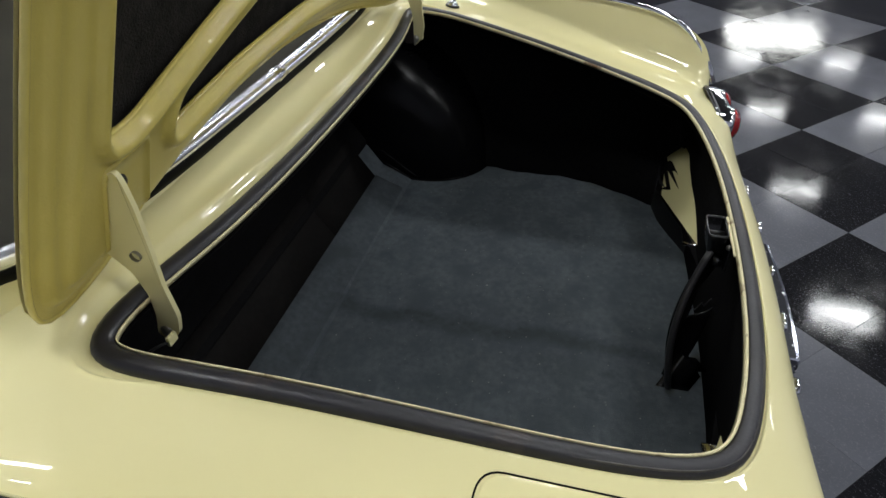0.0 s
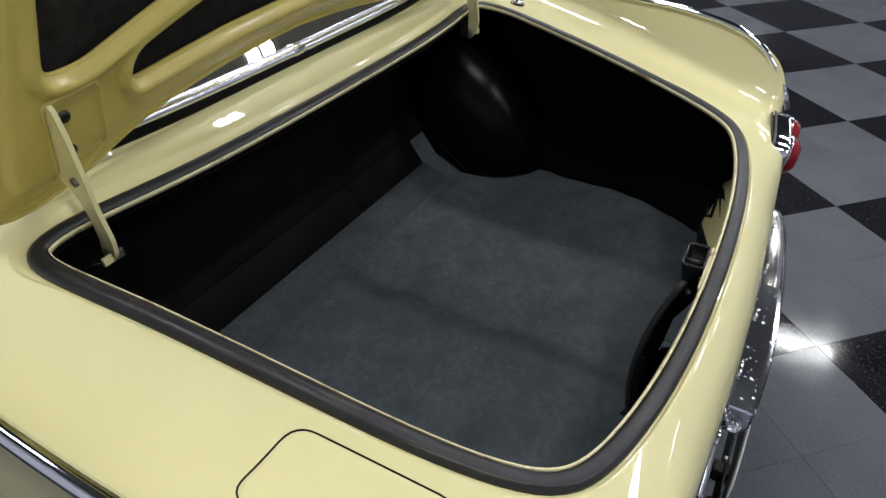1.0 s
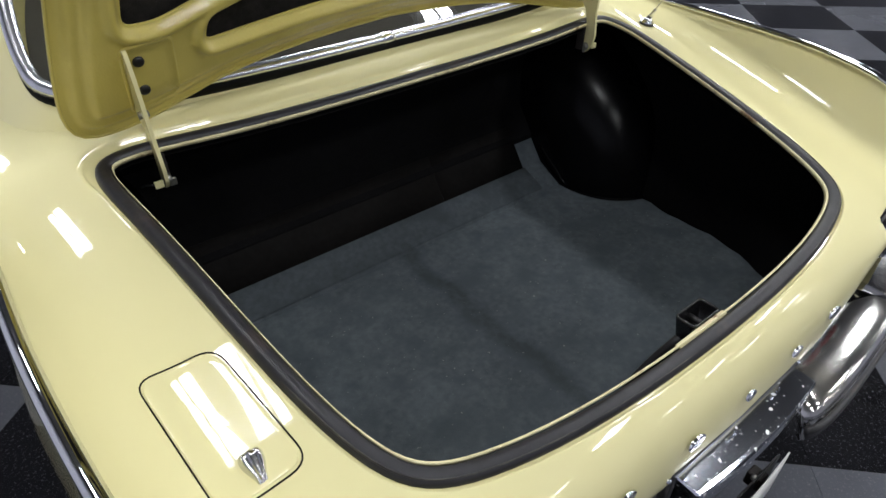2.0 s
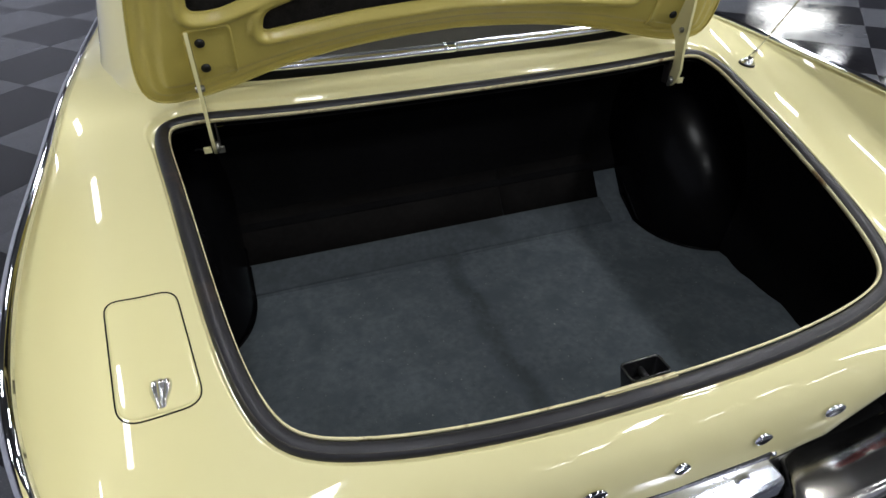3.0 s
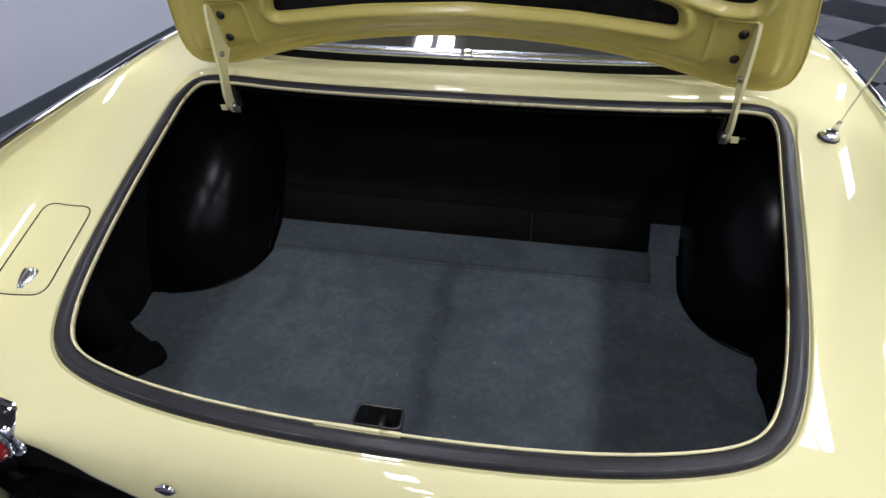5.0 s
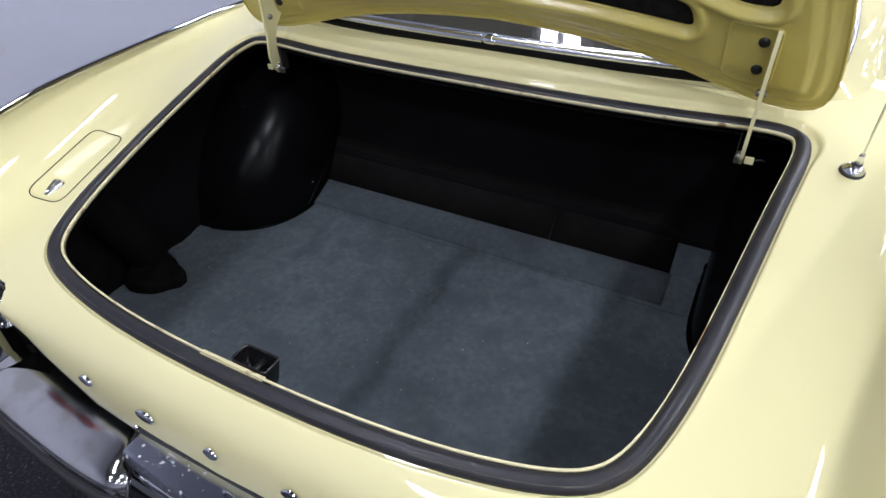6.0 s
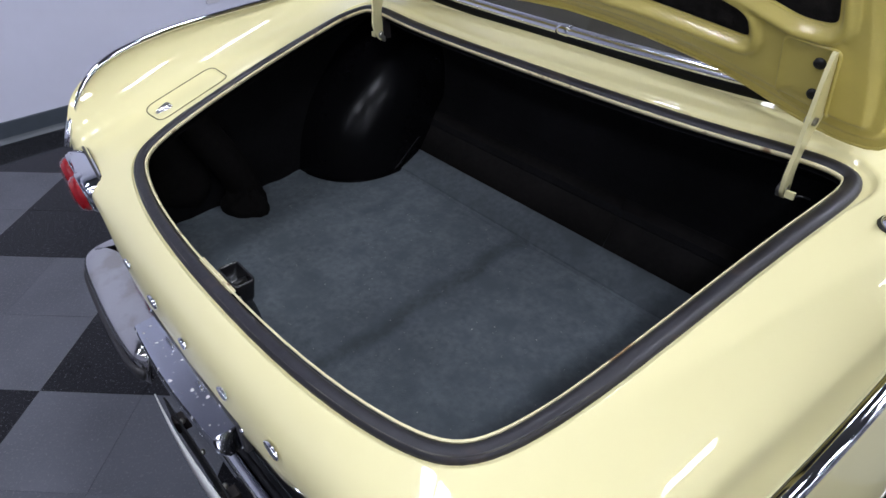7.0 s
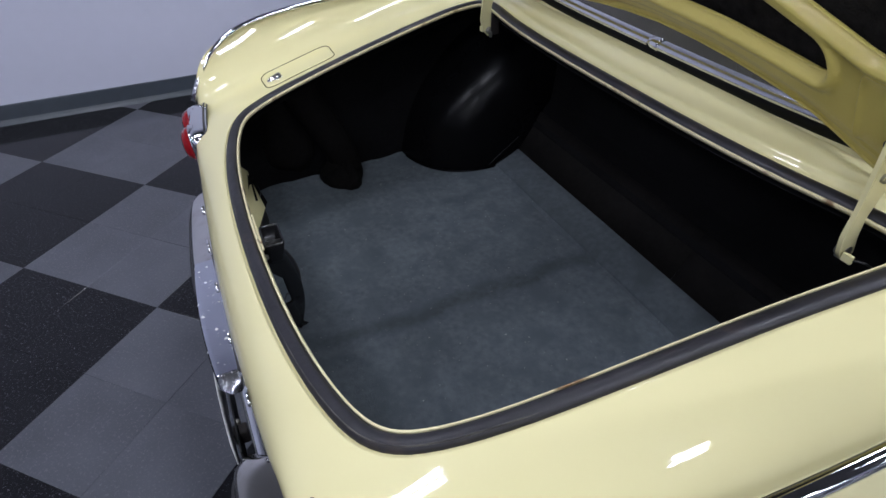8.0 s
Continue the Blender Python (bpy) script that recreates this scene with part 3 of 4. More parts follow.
lid = new("boot_lid")
lid.parent = car
tagged(lid, "open pale yellow boot lid with stamped inner frame")
half = spline([(0, 0.060), (0.16, 0.056), (0.34, 0.028), (0.47, 0.002), (0.598, -0.012), (0.594, 0.09), (0.567, 0.22), (0.545, 0.32), (0.50, 0.52), (0.46, 0.70), (0.36, 0.75), (0.18, 0.77), (0.0, 0.77)], 48)
OUTL = [(float(x), float(u)) for x, u in half] + [(-float(x), float(u)) for x, u in half[-2:0:-1]]


def rounded(corners, r, n=6):
    """A polygon with its corners rounded."""
    out = []
    m = len(corners)
    for i in range(m):
        a, b, c = (Vector(corners[(i + k) % m]) for k in (-1, 0, 1))
        p, q = b + (a - b).normalized() * r, b + (c - b).normalized() * r
        for k in range(n + 1):
            w = k / n
            out.append(tuple(p * (1 - w) ** 2 + b * 2 * w * (1 - w) + q * w * w))
    return out


def dense(loop, step=0.02):
    out = []
    for i in range(len(loop)):
        a, b = Vector(loop[i]), Vector(loop[(i + 1) % len(loop)])
        k = max(1, int((b - a).length / step))
        out += [tuple(a.lerp(b, w / k)) for w in range(k)]
    return out


HOLES = [rounded([(-0.376, 0.119), (-0.2, 0.136), (0.0, 0.145), (0.2, 0.136), (0.376, 0.119), (0.366, 0.158), (0.05, 0.255), (-0.05, 0.255), (-0.366, 0.158)], 0.017),
         rounded([(-0.488, 0.172), (-0.440, 0.170), (-0.06, 0.292), (-0.06, 0.33), (-0.395, 0.62), (-0.425, 0.62)], 0.019),
         rounded([(0.488, 0.172), (0.440, 0.170), (0.06, 0.292), (0.06, 0.33), (0.395, 0.62), (0.425, 0.62)], 0.019),
         rounded([(-0.33, 0.67), (0.33, 0.67), (0.03, 0.40), (-0.03, 0.40)], 0.03)]
HOLES = [dense(h, 0.007) for h in HOLES]


def distance(loops):
    """Distance from a point to closed loops."""
    a = np.array([q for h in loops for q in h])
    b = np.array([q for h in loops for q in list(h[1:]) + [h[0]]])
    ab = b - a
    n2 = (ab ** 2).sum(1) + 1e-12

    def f(x, u):
        p = np.array((x, u))
        w = np.clip(((p - a) * ab).sum(1) / n2, 0, 1)
        return float(np.sqrt(((a + ab * w[:, None] - p) ** 2).sum(1)).min())
    return f


inset, from_hole = distance([OUTL]), distance(HOLES)
LOW_X = [q[0] for q in half[:24]]
LOW_U = [q[1] for q in half[:24]]


def frame_depth(x, u):
    """Stamped relief of the inner frame: the outer hem lies back, the frame stands forward, a flat seat for each hinge."""
    d, h = inset(x, u), from_hole(x, u)
    out = 0.007 * (1 - ease((d - 0.012) / 0.012)) - 0.009 * ease((d - 0.034) / 0.014)
    out += 0.005 - 0.014 * ease(h / 0.012) * (1 - 0.6 * ease((h - 0.016) / 0.010))
    low = float(np.interp(abs(x), LOW_X, LOW_U))
    out += 0.018 * ease(1 - (u - low) / 0.065) * ease((0.50 - abs(x)) / 0.2)
    return out


bm = bmesh.new()
outer_loops = []
for h in HOLES:
    area = sum(a[0] * b[1] - b[0] * a[1] for a, b in zip(h, h[1:] + h[:1]))
    sg = 1 if area > 0 else -1
    rings = [[bm.verts.new((x, u, 0)) for x, u in (offset(h, sg * e) if e else h)] for e in (0, 0.0025, 0.005, 0.008, 0.0115, 0.015)]
    m = len(h)
    for a, b in zip(rings, rings[1:]):
        for k in range(m):
            bm.faces.new((a[k], a[(k + 1) % m], b[(k + 1) % m], b[k]))
    outer_loops.append(rings[-1])
outer_loops.append([bm.verts.new((x, u, 0)) for x, u in dense(OUTL, 0.008)])
edges = []
for vs in outer_loops:
    for a, b in zip(vs, vs[1:] + vs[:1]):
        edges.append(bm.edges.get((a, b)) or bm.edges.new((a, b)))
keep = set(bm.faces)
bmesh.ops.triangle_fill(bm, use_beauty=True, use_dissolve=False, edges=edges)
for _ in range(7):
    long_edges = [e for e in bm.edges if e.calc_length() > 0.0075 and len(e.link_faces) == 2 and not any(f in keep for f in e.link_faces)]
    if not long_edges:
        break
    bmesh.ops.subdivide_edges(bm, edges=long_edges, cuts=1, use_grid_fill=False)
    bmesh.ops.triangulate(bm, faces=[f for f in bm.faces if f not in keep])
rest = [f for f in bm.faces if f not in keep]
bmesh.ops.beautify_fill(bm, faces=rest, edges=[e for e in bm.edges if len(e.link_faces) == 2 and not any(f in keep for f in e.link_faces)])
for v in bm.verts:
    v.co = lid_point(v.co.x, v.co.y, frame_depth(v.co.x, v.co.y))
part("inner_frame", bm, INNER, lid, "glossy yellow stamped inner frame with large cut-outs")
for h in HOLES:
    path = [lid_point(x, u, frame_depth(x, u) + 0.003) for x, u in h]
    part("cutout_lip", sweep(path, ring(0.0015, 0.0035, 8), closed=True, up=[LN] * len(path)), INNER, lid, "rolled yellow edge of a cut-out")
for s in (-1, 1):
    lp_ = dense(rounded([(s * 0.424, 0.040), (s * 0.424, 0.152), (s * 0.503, 0.148), (s * 0.503, 0.026)], 0.012), 0.008)
    rows = []
    for x, u in lp_:
        r = []
        for f, h in ((1.0, -0.001), (0.985, 0.0022), (0.955, 0.0034), (0.92, 0.0034), (0.88, 0.0016), (0.6, 0.0014), (0.3, 0.0014), (0.02, 0.0014)):
            xx, uu = s * 0.464 + (x - s * 0.464) * f, 0.092 + (u - 0.092) * f
            r.append(lid_point(xx, uu, frame_depth(xx, uu) - h))
        rows.append(r)
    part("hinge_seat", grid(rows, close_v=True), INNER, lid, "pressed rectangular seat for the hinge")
path = [lid_point(x, u, frame_depth(x, u) + 0.001) for x, u in OUTL]
part("hem", sweep(path, ring(0.0025, 0.004, 8), closed=True, up=[LN] * len(path)), INNER, lid, "folded hem round the boot lid")


def lid_sheet(d, k, n=14):
    c = Vector((0.0, 0.40))
    rows = []
    for q in OUTL:
        r = []
        for w in range(0, n + 1):
            x, u = c + (Vector(q) - c) * (k * w / n)
            low = float(np.interp(abs(x), LOW_X, LOW_U))
            r.append(lid_point(x, u, d + 0.018 * ease(1 - (u - low) / 0.065) * ease((0.50 - abs(x)) / 0.2)))
        rows.append(r)
    return grid(rows, close_v=True)


part("outer_skin", lid_sheet(0.016, 1.0), PAINT, lid, "smooth pale yellow outer skin of the lid")
part("sound_pad", lid_sheet(0.0135, 0.93), PAD, lid, "dark fibrous sound pad inside the lid")

# hinge arms, seats and bolts
ARM = [(0.011, 1.087), (-0.006, 1.094), (-0.010, 1.084), (-0.013, 1.053), (-0.012, 1.004), (-0.010, 0.955), (-0.014, 0.912), (-0.008, 0.886), (0.008, 0.868), (0.022, 0.878),
       (0.014, 0.909), (0.013, 0.939), (0.022, 0.969), (0.049, 0.997)]
for s in (-1, 1):
    hinge = new("hinge")
    hinge.parent = car
    tagged(hinge, "yellow painted steel boot hinge")
    bm = bmesh.new()
    pts = dense(rounded(ARM, 0.006, 3), 0.03)
    f = bm.faces.new([bm.verts.new((s * 0.492, y, z)) for y, z in pts])
    g = bmesh.ops.extrude_face_region(bm, geom=[f])
    for v in g["geom"]:
        if isinstance(v, bmesh.types.BMVert):
            v.co.x += s * 0.006
    arm = part("arm", bm, PAINT, hinge, "flat curved yellow hinge arm")
    flat_edges(arm)
    bm = bmesh.new()
    P = [lid_point(s * x, u, -0.006 - e) for e in (0, 0.003) for x, u in ((0.494, 0.055), (0.462, 0.055), (0.462, 0.140), (0.494, 0.140))]
    vs = [bm.verts.new(q) for q in P]
    for q in ((0, 1, 2, 3), (4, 5, 6, 7), (0, 1, 5, 4), (1, 2, 6, 5), (2, 3, 7, 6), (3, 0, 4, 7)):
        bm.faces.new([vs[k] for k in q])
    part("hinge_foot", bm, INNER, hinge, smooth=False)
    for u in (0.072, 0.122):
        part("bolt", lathe([(0.0, -0.006), (0.006, -0.006), (0.0085, -0.003), (0.0085, 0.0), (0.012, 0.0), (0.012, 0.003)], lid_point(s * 0.478, u, -0.010), LN, 12), BLACKBOLT, hinge, "black hinge bolt")
    part("rivet", lathe([(0.0, -0.004), (0.005, -0.003), (0.006, 0.0), (0.006, 0.012)], (s * 0.490, 0.006, 0.995), (s, 0, 0), 12), STEEL, hinge, "dull steel pivot rivet")
    part("bracket", box(min(s * 0.484, s * 0.491), max(s * 0.478, s * 0.491), 0.006, 0.011, 0.870, 0.884, 0.002), STEEL, hinge, "dull hinge bracket", smooth=False)
    part("body_bracket", box(min(s * 0.484, s * 0.487), max(s * 0.484, s * 0.487), 0.010, 0.032, 0.874, 0.926, 0.001), RUST, hinge, "dark bracket that carries the hinge", smooth=False)
    part("bracket_flange", box(min(s * 0.472, s * 0.487), max(s * 0.472, s * 0.487), 0.030, 0.0325, 0.912, 0.930, 0.001), INNER, hinge, "bent yellow flange of the bracket", smooth=False)
    part("stop_rod", sweep([(s * 0.512, -0.003, 0.884), (s * 0.518, 0.000, 0.886), (s * 0.525, 0.006, 0.885), (s * 0.530, 0.014, 0.880)], ring(0.0016, 0.0016, 8)), BLACKV, hinge, "short bent black rod")
    part("tab", box(min(s * 0.500, s * 0.514), max(s * 0.500, s * 0.514), -0.006, -0.001, 0.879, 0.891, 0.001), PAINT, hinge, "small yellow stop tab", smooth=False)
    part("pivot", lathe([(0.0, -0.009), (0.008, -0.009), (0.009, -0.004), (0.009, 0.004), (0.0, 0.006)], (s * 0.494, 0.008, 0.884), (s, 0, 0), 14), STEEL, hinge, "hinge pivot pin")

# ------------------------------------------------------------------ rear window and roof
def glass_z(x, y):
    return 0.985 + 0.68 * (y - 0.098) - 0.38 * (y - 0.098) ** 2 - 0.13 * x * x * min(1.0, max(0.0, (y - 0.098) / 0.12))


wh = spline([(0, 0.098, 0), (0.28, 0.098, 0), (0.45, 0.105, 0), (0.565, 0.135, 0), (0.612, 0.20, 0), (0.595, 0.35, 0), (0.555, 0.50, 0), (0.51, 0.62, 0), (0.42, 0.665, 0), (0.2, 0.68, 0), (0, 0.685, 0)], 50)
WL = [Vector((x, y, glass_z(x, y))) for x, y, _ in wh]
WL = WL + [Vector((-q.x, q.y, q.z)) for q in WL[-2:0:-1]]
rear_window = new("rear_window")
rear_window.parent = car
tagged(rear_window, "curved rear window with chrome trim")
c = Vector((0, 0.38, 0))
rows = []
for q in WL:
    r = []
    for w in range(0, 11):
        f = 1 - w / 10
        x, y = q.x * f, c.y + (q.y - c.y) * f
        r.append((x, y, glass_z(x, y) - 0.006))
    rows.append(r)
pane = part("pane", grid(rows, close_v=True), GLASS, rear_window, "dark looking curved glass")
pane.visible_shadow = False
gup = [Vector((0, -0.42, 0.9))] * len(WL)
TRIMP = [(-0.012, -0.006), (-0.012, 0.003), (-0.007, 0.0075), (0.004, 0.0085), (0.011, 0.004), (0.012, -0.006)]
part("chrome_trim", sweep(WL, TRIMP, closed=True, up=gup), TRIMC, rear_window, "bright chrome trim round the rear window")
part("rubber_surround", sweep([q + Vector((0, 0, -0.010)) + (q - Vector((0, 0.38, q.z))).normalized() * 0.002 for q in WL], [(-0.013, -0.016), (-0.013, 0.002), (-0.008, 0.006), (0.006, 0.006), (0.010, 0.0), (0.010, -0.016)], closed=True, up=gup), WINRUB, rear_window, "black rubber window surround")
path = [Vector((x, 0.098, glass_z(x, 0.098))) for x in (-0.020, -0.010, 0.0, 0.008)]
part("joint_clip", sweep(path, [(a * 1.08, b * 1.12 + 0.0004) for a, b in TRIMP], up=gup[:4]), CHROME, rear_window, "chrome clip covering the trim joint")
rows = [[(q.x * f, 0.38 + (q.y - 0.38) * f, max(0.985, 0.972 + 0.1 * (q.y - 0.1) * f)) for f in (0.98, 0.6, 0.02)] for q in WL]
part("parcel_shelf", grid(rows, close_v=True), CABIN, car, "dark parcel shelf behind the seats")
outer = spline([(0, 0.06, 0.90), (0.3, 0.06, 0.90), (0.5, 0.08, 0.90), (0.66, 0.12, 0.91), (0.71, 0.25, 0.93), (0.72, 0.5, 0.93), (0.72, 0.95, 0.93), (0.66, 1.3, 1.12), (0.5, 1.5, 1.26), (0.2, 1.55, 1.29), (0, 1.55, 1.29)], 50)
OL = [Vector(q) for q in outer] + [Vector((-q[0], q[1], q[2])) for q in outer[-2:0:-1]]
rows = []
for a, b in zip(WL, OL):
    r = []
    for w in range(9):
        f = w / 8
        p = (a - Vector((0, 0, 0.012))).lerp(b, f)
        k = min(1.0, max(0.0, (a.y - 0.22) / 0.2))
        p += Vector((math.copysign(0.05, a.x) * k * (1 if abs(a.x) > 0.3 else 0), 0, 0.05 * k)) * math.sin(math.pi * f)
        r.append(p)
    rows.append(r)
part("roof", grid(rows, close_v=True), PAINT, car, "pale yellow roof and rear pillars")
part("cabin_floor", box(-0.6, 0.6, 0.30, 1.5, 0.955, 0.965), CABIN, car, "dark cabin interior", smooth=False)

# ------------------------------------------------------------------ fuel filler flap
flap = new("fuel_flap")
flap.parent = car
tagged(flap, "flush pale yellow fuel filler flap with chrome lock")
FC = dense(rounded([(-0.654, -0.362), (-0.564, -0.366), (-0.537, -0.542), (-0.634, -0.544)], 0.024), 0.008)


def on_skin(q, d):
    e = 0.006
    x, y = q
    a, b = skin(x + e, y) - skin(x - e, y), skin(x, y + e) - skin(x, y - e)
    return skin(x, y) + a.cross(b).normalized() * d


path = [on_skin(q, 0.0004) for q in FC]
part("gap", sweep(path, [(-0.0009, -0.001), (-0.0009, 0.0004), (0.0009, 0.0004), (0.0009, -0.001)], closed=True), FLOCK, flap, "dark shut line round the flap")
cx, cy = -0.598, -0.451
rows = []
for q in FC:
    rows.append([on_skin((cx + (q[0] - cx) * f, cy + (q[1] - cy) * f), d) for f, d in ((0.965, -0.0008), (0.958, 0.0006), (0.948, 0.0013), (0.93, 0.0016), (0.85, 0.0017), (0.7, 0.0017), (0.55, 0.0017), (0.4, 0.0017), (0.25, 0.0017), (0.1, 0.0017), (0.0005, 0.0017))])
part("flap_panel", grid(rows, close_v=True), PAINT, flap, "pale yellow flap panel")
lc = on_skin((-0.586, -0.516), 0.0015)
rows = []
for k in range(13):
    w = -1 + k / 6
    dy = w * 0.0195
    half_w = 0.0062 + 0.0082 * ease((w + 1.0) / 1.5) - 0.003 * ease((w - 0.75) / 0.25)
    r = []
    for q in range(19):
        c = -1 + q / 9
        e = min(1.0, (1 - c ** 4) * (1 - abs(w) ** 6) * 1.15)
        r.append(lc + Vector((c * half_w, dy, dy * 0.23 - 0.003 + 0.012 * e * (0.75 + 0.25 * w) + 0.0011 * e * math.cos(9.4 * c))))
    rows.append(r)
part("lock", grid(rows), LOCKM, flap, "fluted chrome shield-shaped lock")

# ------------------------------------------------------------------ aerial
aer = new("aerial")
aer.parent = car
tagged(aer, "chrome radio aerial on the rear deck")
ab = on_skin((0.642, -0.046), 0.0)
part("base_gasket", lathe([(0.0, 0.0), (0.018, 0.0), (0.017, 0.004), (0.0, 0.005)], ab, (0.1, -0.15, 1), 18), RUBBER, aer, "black rubber gasket")
part("base", lathe([(0.0155, 0.003), (0.015, 0.007), (0.011, 0.011), (0.008, 0.014), (0.0, 0.015)], ab, (0.1, -0.15, 1), 18), CHROME, aer, "domed chrome aerial base")
ad = Vector((-0.10, -0.64, 1)).normalized()
tip = ab + Vector((0.004, 0.0, 0.012))
part("collar", lathe([(0.0055, 0.0), (0.0055, 0.009), (0.0, 0.010)], tip, ad, 12), RUBBER, aer, "black collar")
part("ferrule", lathe([(0.0048, 0.009), (0.0042, 0.026), (0.0026, 0.030), (0.0, 0.031)], tip, ad, 12), CHROME, aer)
part("rod", lathe([(0.0016, 0.03), (0.0014, 0.5), (0.0011, 0.78), (0.002, 0.782), (0.0, 0.786)], tip, ad, 8), CHROME, aer, "thin chrome rod")

# ------------------------------------------------------------------ tail: letters, plate lamp, bumper, lights
for x, rx, rz in ((-0.250, 0.0145, 0.0105), (-0.122, 0.0175, 0.0105), (0.0, 0.0125, 0.0105), (0.127, 0.0145, 0.0105), (0.252, 0.0175, 0.0105)):
    q = Vector((x, rear_y(x / 0.67) + 0.002, 0.712))
    pw = 1.0 if rx > 0.017 else 1.35
    rows = [[q + Vector((a * f, -d, b * f)) for a, b in ring(rx, rz, 20, power=pw)] for f, d in ((0.98, 0.0), (1.0, 0.0024), (0.95, 0.0036), (0.84, 0.0041), (0.66, 0.0037), (0.40, 0.0034), (0.02, 0.0033))]
    part("badge_mark", grid(rows, close_u=True), CHROME, car, "small raised chrome badge mark")

lamp = new("plate_lamp")
lamp.parent = car
tagged(lamp, "pitted chrome number plate lamp housing")
rows = []
for x, k in [(-0.1500, 0.93), (-0.1480, 1.0)] + [(x, 1.0) for x in np.linspace(-0.140, 0.140, 15)] + [(0.1480, 1.0), (0.1500, 0.93)]:
    e = abs(x) / 0.15
    yo = -0.794 + 0.008 * e * e
    rows.append([(x, -0.745 + (y + 0.745) * k, 0.637 + (z - 0.637) * k) for y, z in ((-0.745, 0.664), (yo + 0.007, 0.6635), (yo + 0.002, 0.662), (yo, 0.657), (yo, 0.632), (yo + 0.012, 0.612), (-0.745, 0.612))])
bm = grid(rows, close_u=True)
bm.verts.ensure_lookup_table()
for r in (0, 18):
    bm.faces.new([bm.verts[r * 7 + j] for j in range(7)])
flat_edges(part("housing", bm, PITTED, lamp), 14)
for s in (-1, 1):
    part("screw", lathe([(0.0, 0.004), (0.003, 0.0036), (0.0045, 0.002), (0.005, 0.0)], (s * 0.162, -0.748, 0.664), (0, -0.5, 1), 12), CHROME, lamp, "small bright domed screw")
part("gasket", box(-0.158, 0.158, -0.752, -0.738, 0.606, 0.672, 0.004), RUBBER, lamp, "black rubber gasket behind the lamp", smooth=False)

bumper = new("bumper")
bumper.parent = car
tagged(bumper, "worn chrome rear bumper with black rubber strip")
bprof = [(0.143, 0.067), (0.090, 0.0648), (0.050, 0.060), (0.016, 0.052), (0.004, 0.046), (-0.004, 0.034), (-0.006, 0.010), (-0.004, -0.022), (0.010, -0.048), (0.020, -0.050), (0.012, -0.02), (0.010, 0.010), (0.018, 0.034), (0.050, 0.054), (0.090, 0.0588), (0.143, 0.061)]
for s in (-1, 1):
    bp = spline([(0.216, -0.786, 0.490), (0.224, -0.796, 0.495), (0.250, -0.802, 0.497), (0.36, -0.800, 0.497), (0.48, -0.790, 0.497), (0.588, -0.780, 0.497), (0.628, -0.757, 0.497), (0.632, -0.70, 0.497), (0.628, -0.665, 0.497)], 44)
    path = [(s * x, y, z) for x, y, z in bp]
    pr = [(-s * a, b) for a, b in bprof] if s > 0 else [(-s * a, b) for a, b in bprof]
    part("blade", sweep(path, pr), CHROMEW, bumper, "reflective chrome bumper blade with hazy patches")
    part("rubber_strip", sweep([(x * 1.004, y - 0.006, z) for x, y, z in path], [(-0.006, -0.012), (-0.006, 0.012), (0.006, 0.012), (0.006, -0.012)]), RUBBER, bumper, "black rubber strip on the bumper")
path = [(x, -0.750 + 0.006 * (x / 0.3) ** 2, 0.500) for x in np.linspace(-0.31, 0.31, 13)]
part("centre_bar", sweep(path, [(0.016, -0.026), (0.016, 0.016), (0.012, 0.024), (0.004, 0.0275), (-0.006, 0.027), (-0.013, 0.023), (-0.016, 0.014), (-0.016, -0.026)]), CHROME, bumper, "narrow bright chrome bar behind the number plate")
part("plate_backing", box(-0.155, 0.155, -0.790, -0.786, 0.392, 0.478, 0.002), BLACKV, bumper, "black backing plate behind the number plate", smooth=False)
for x in (-0.085, 0.0, 0.085):
    part("bolt", lathe([(0.0, 0.007), (0.004, 0.006), (0.0055, 0.002), (0.006, 0.0)], (x, -0.785, 0.470), (0, 0.3, 1), 10), STEEL, bumper, "dull steel plate bolt")
for s in (-1, 1):
    part("bracket", box(s * 0.10 - 0.012, s * 0.10 + 0.012, -0.796, -0.77, 0.44, 0.470, 0.003), RUST, bumper, "rusty plate bracket", smooth=False)
rows = [[(x, -0.800 - 0.006 * math.cos(x * 10), z) for z in (0.385, 0.44, 0.498)] for x in np.linspace(-0.152, 0.152, 9)]
plate = part("number_plate", thick(grid(rows), 0.0022), PLATEW, bumper, "thin pale number plate seen from above")

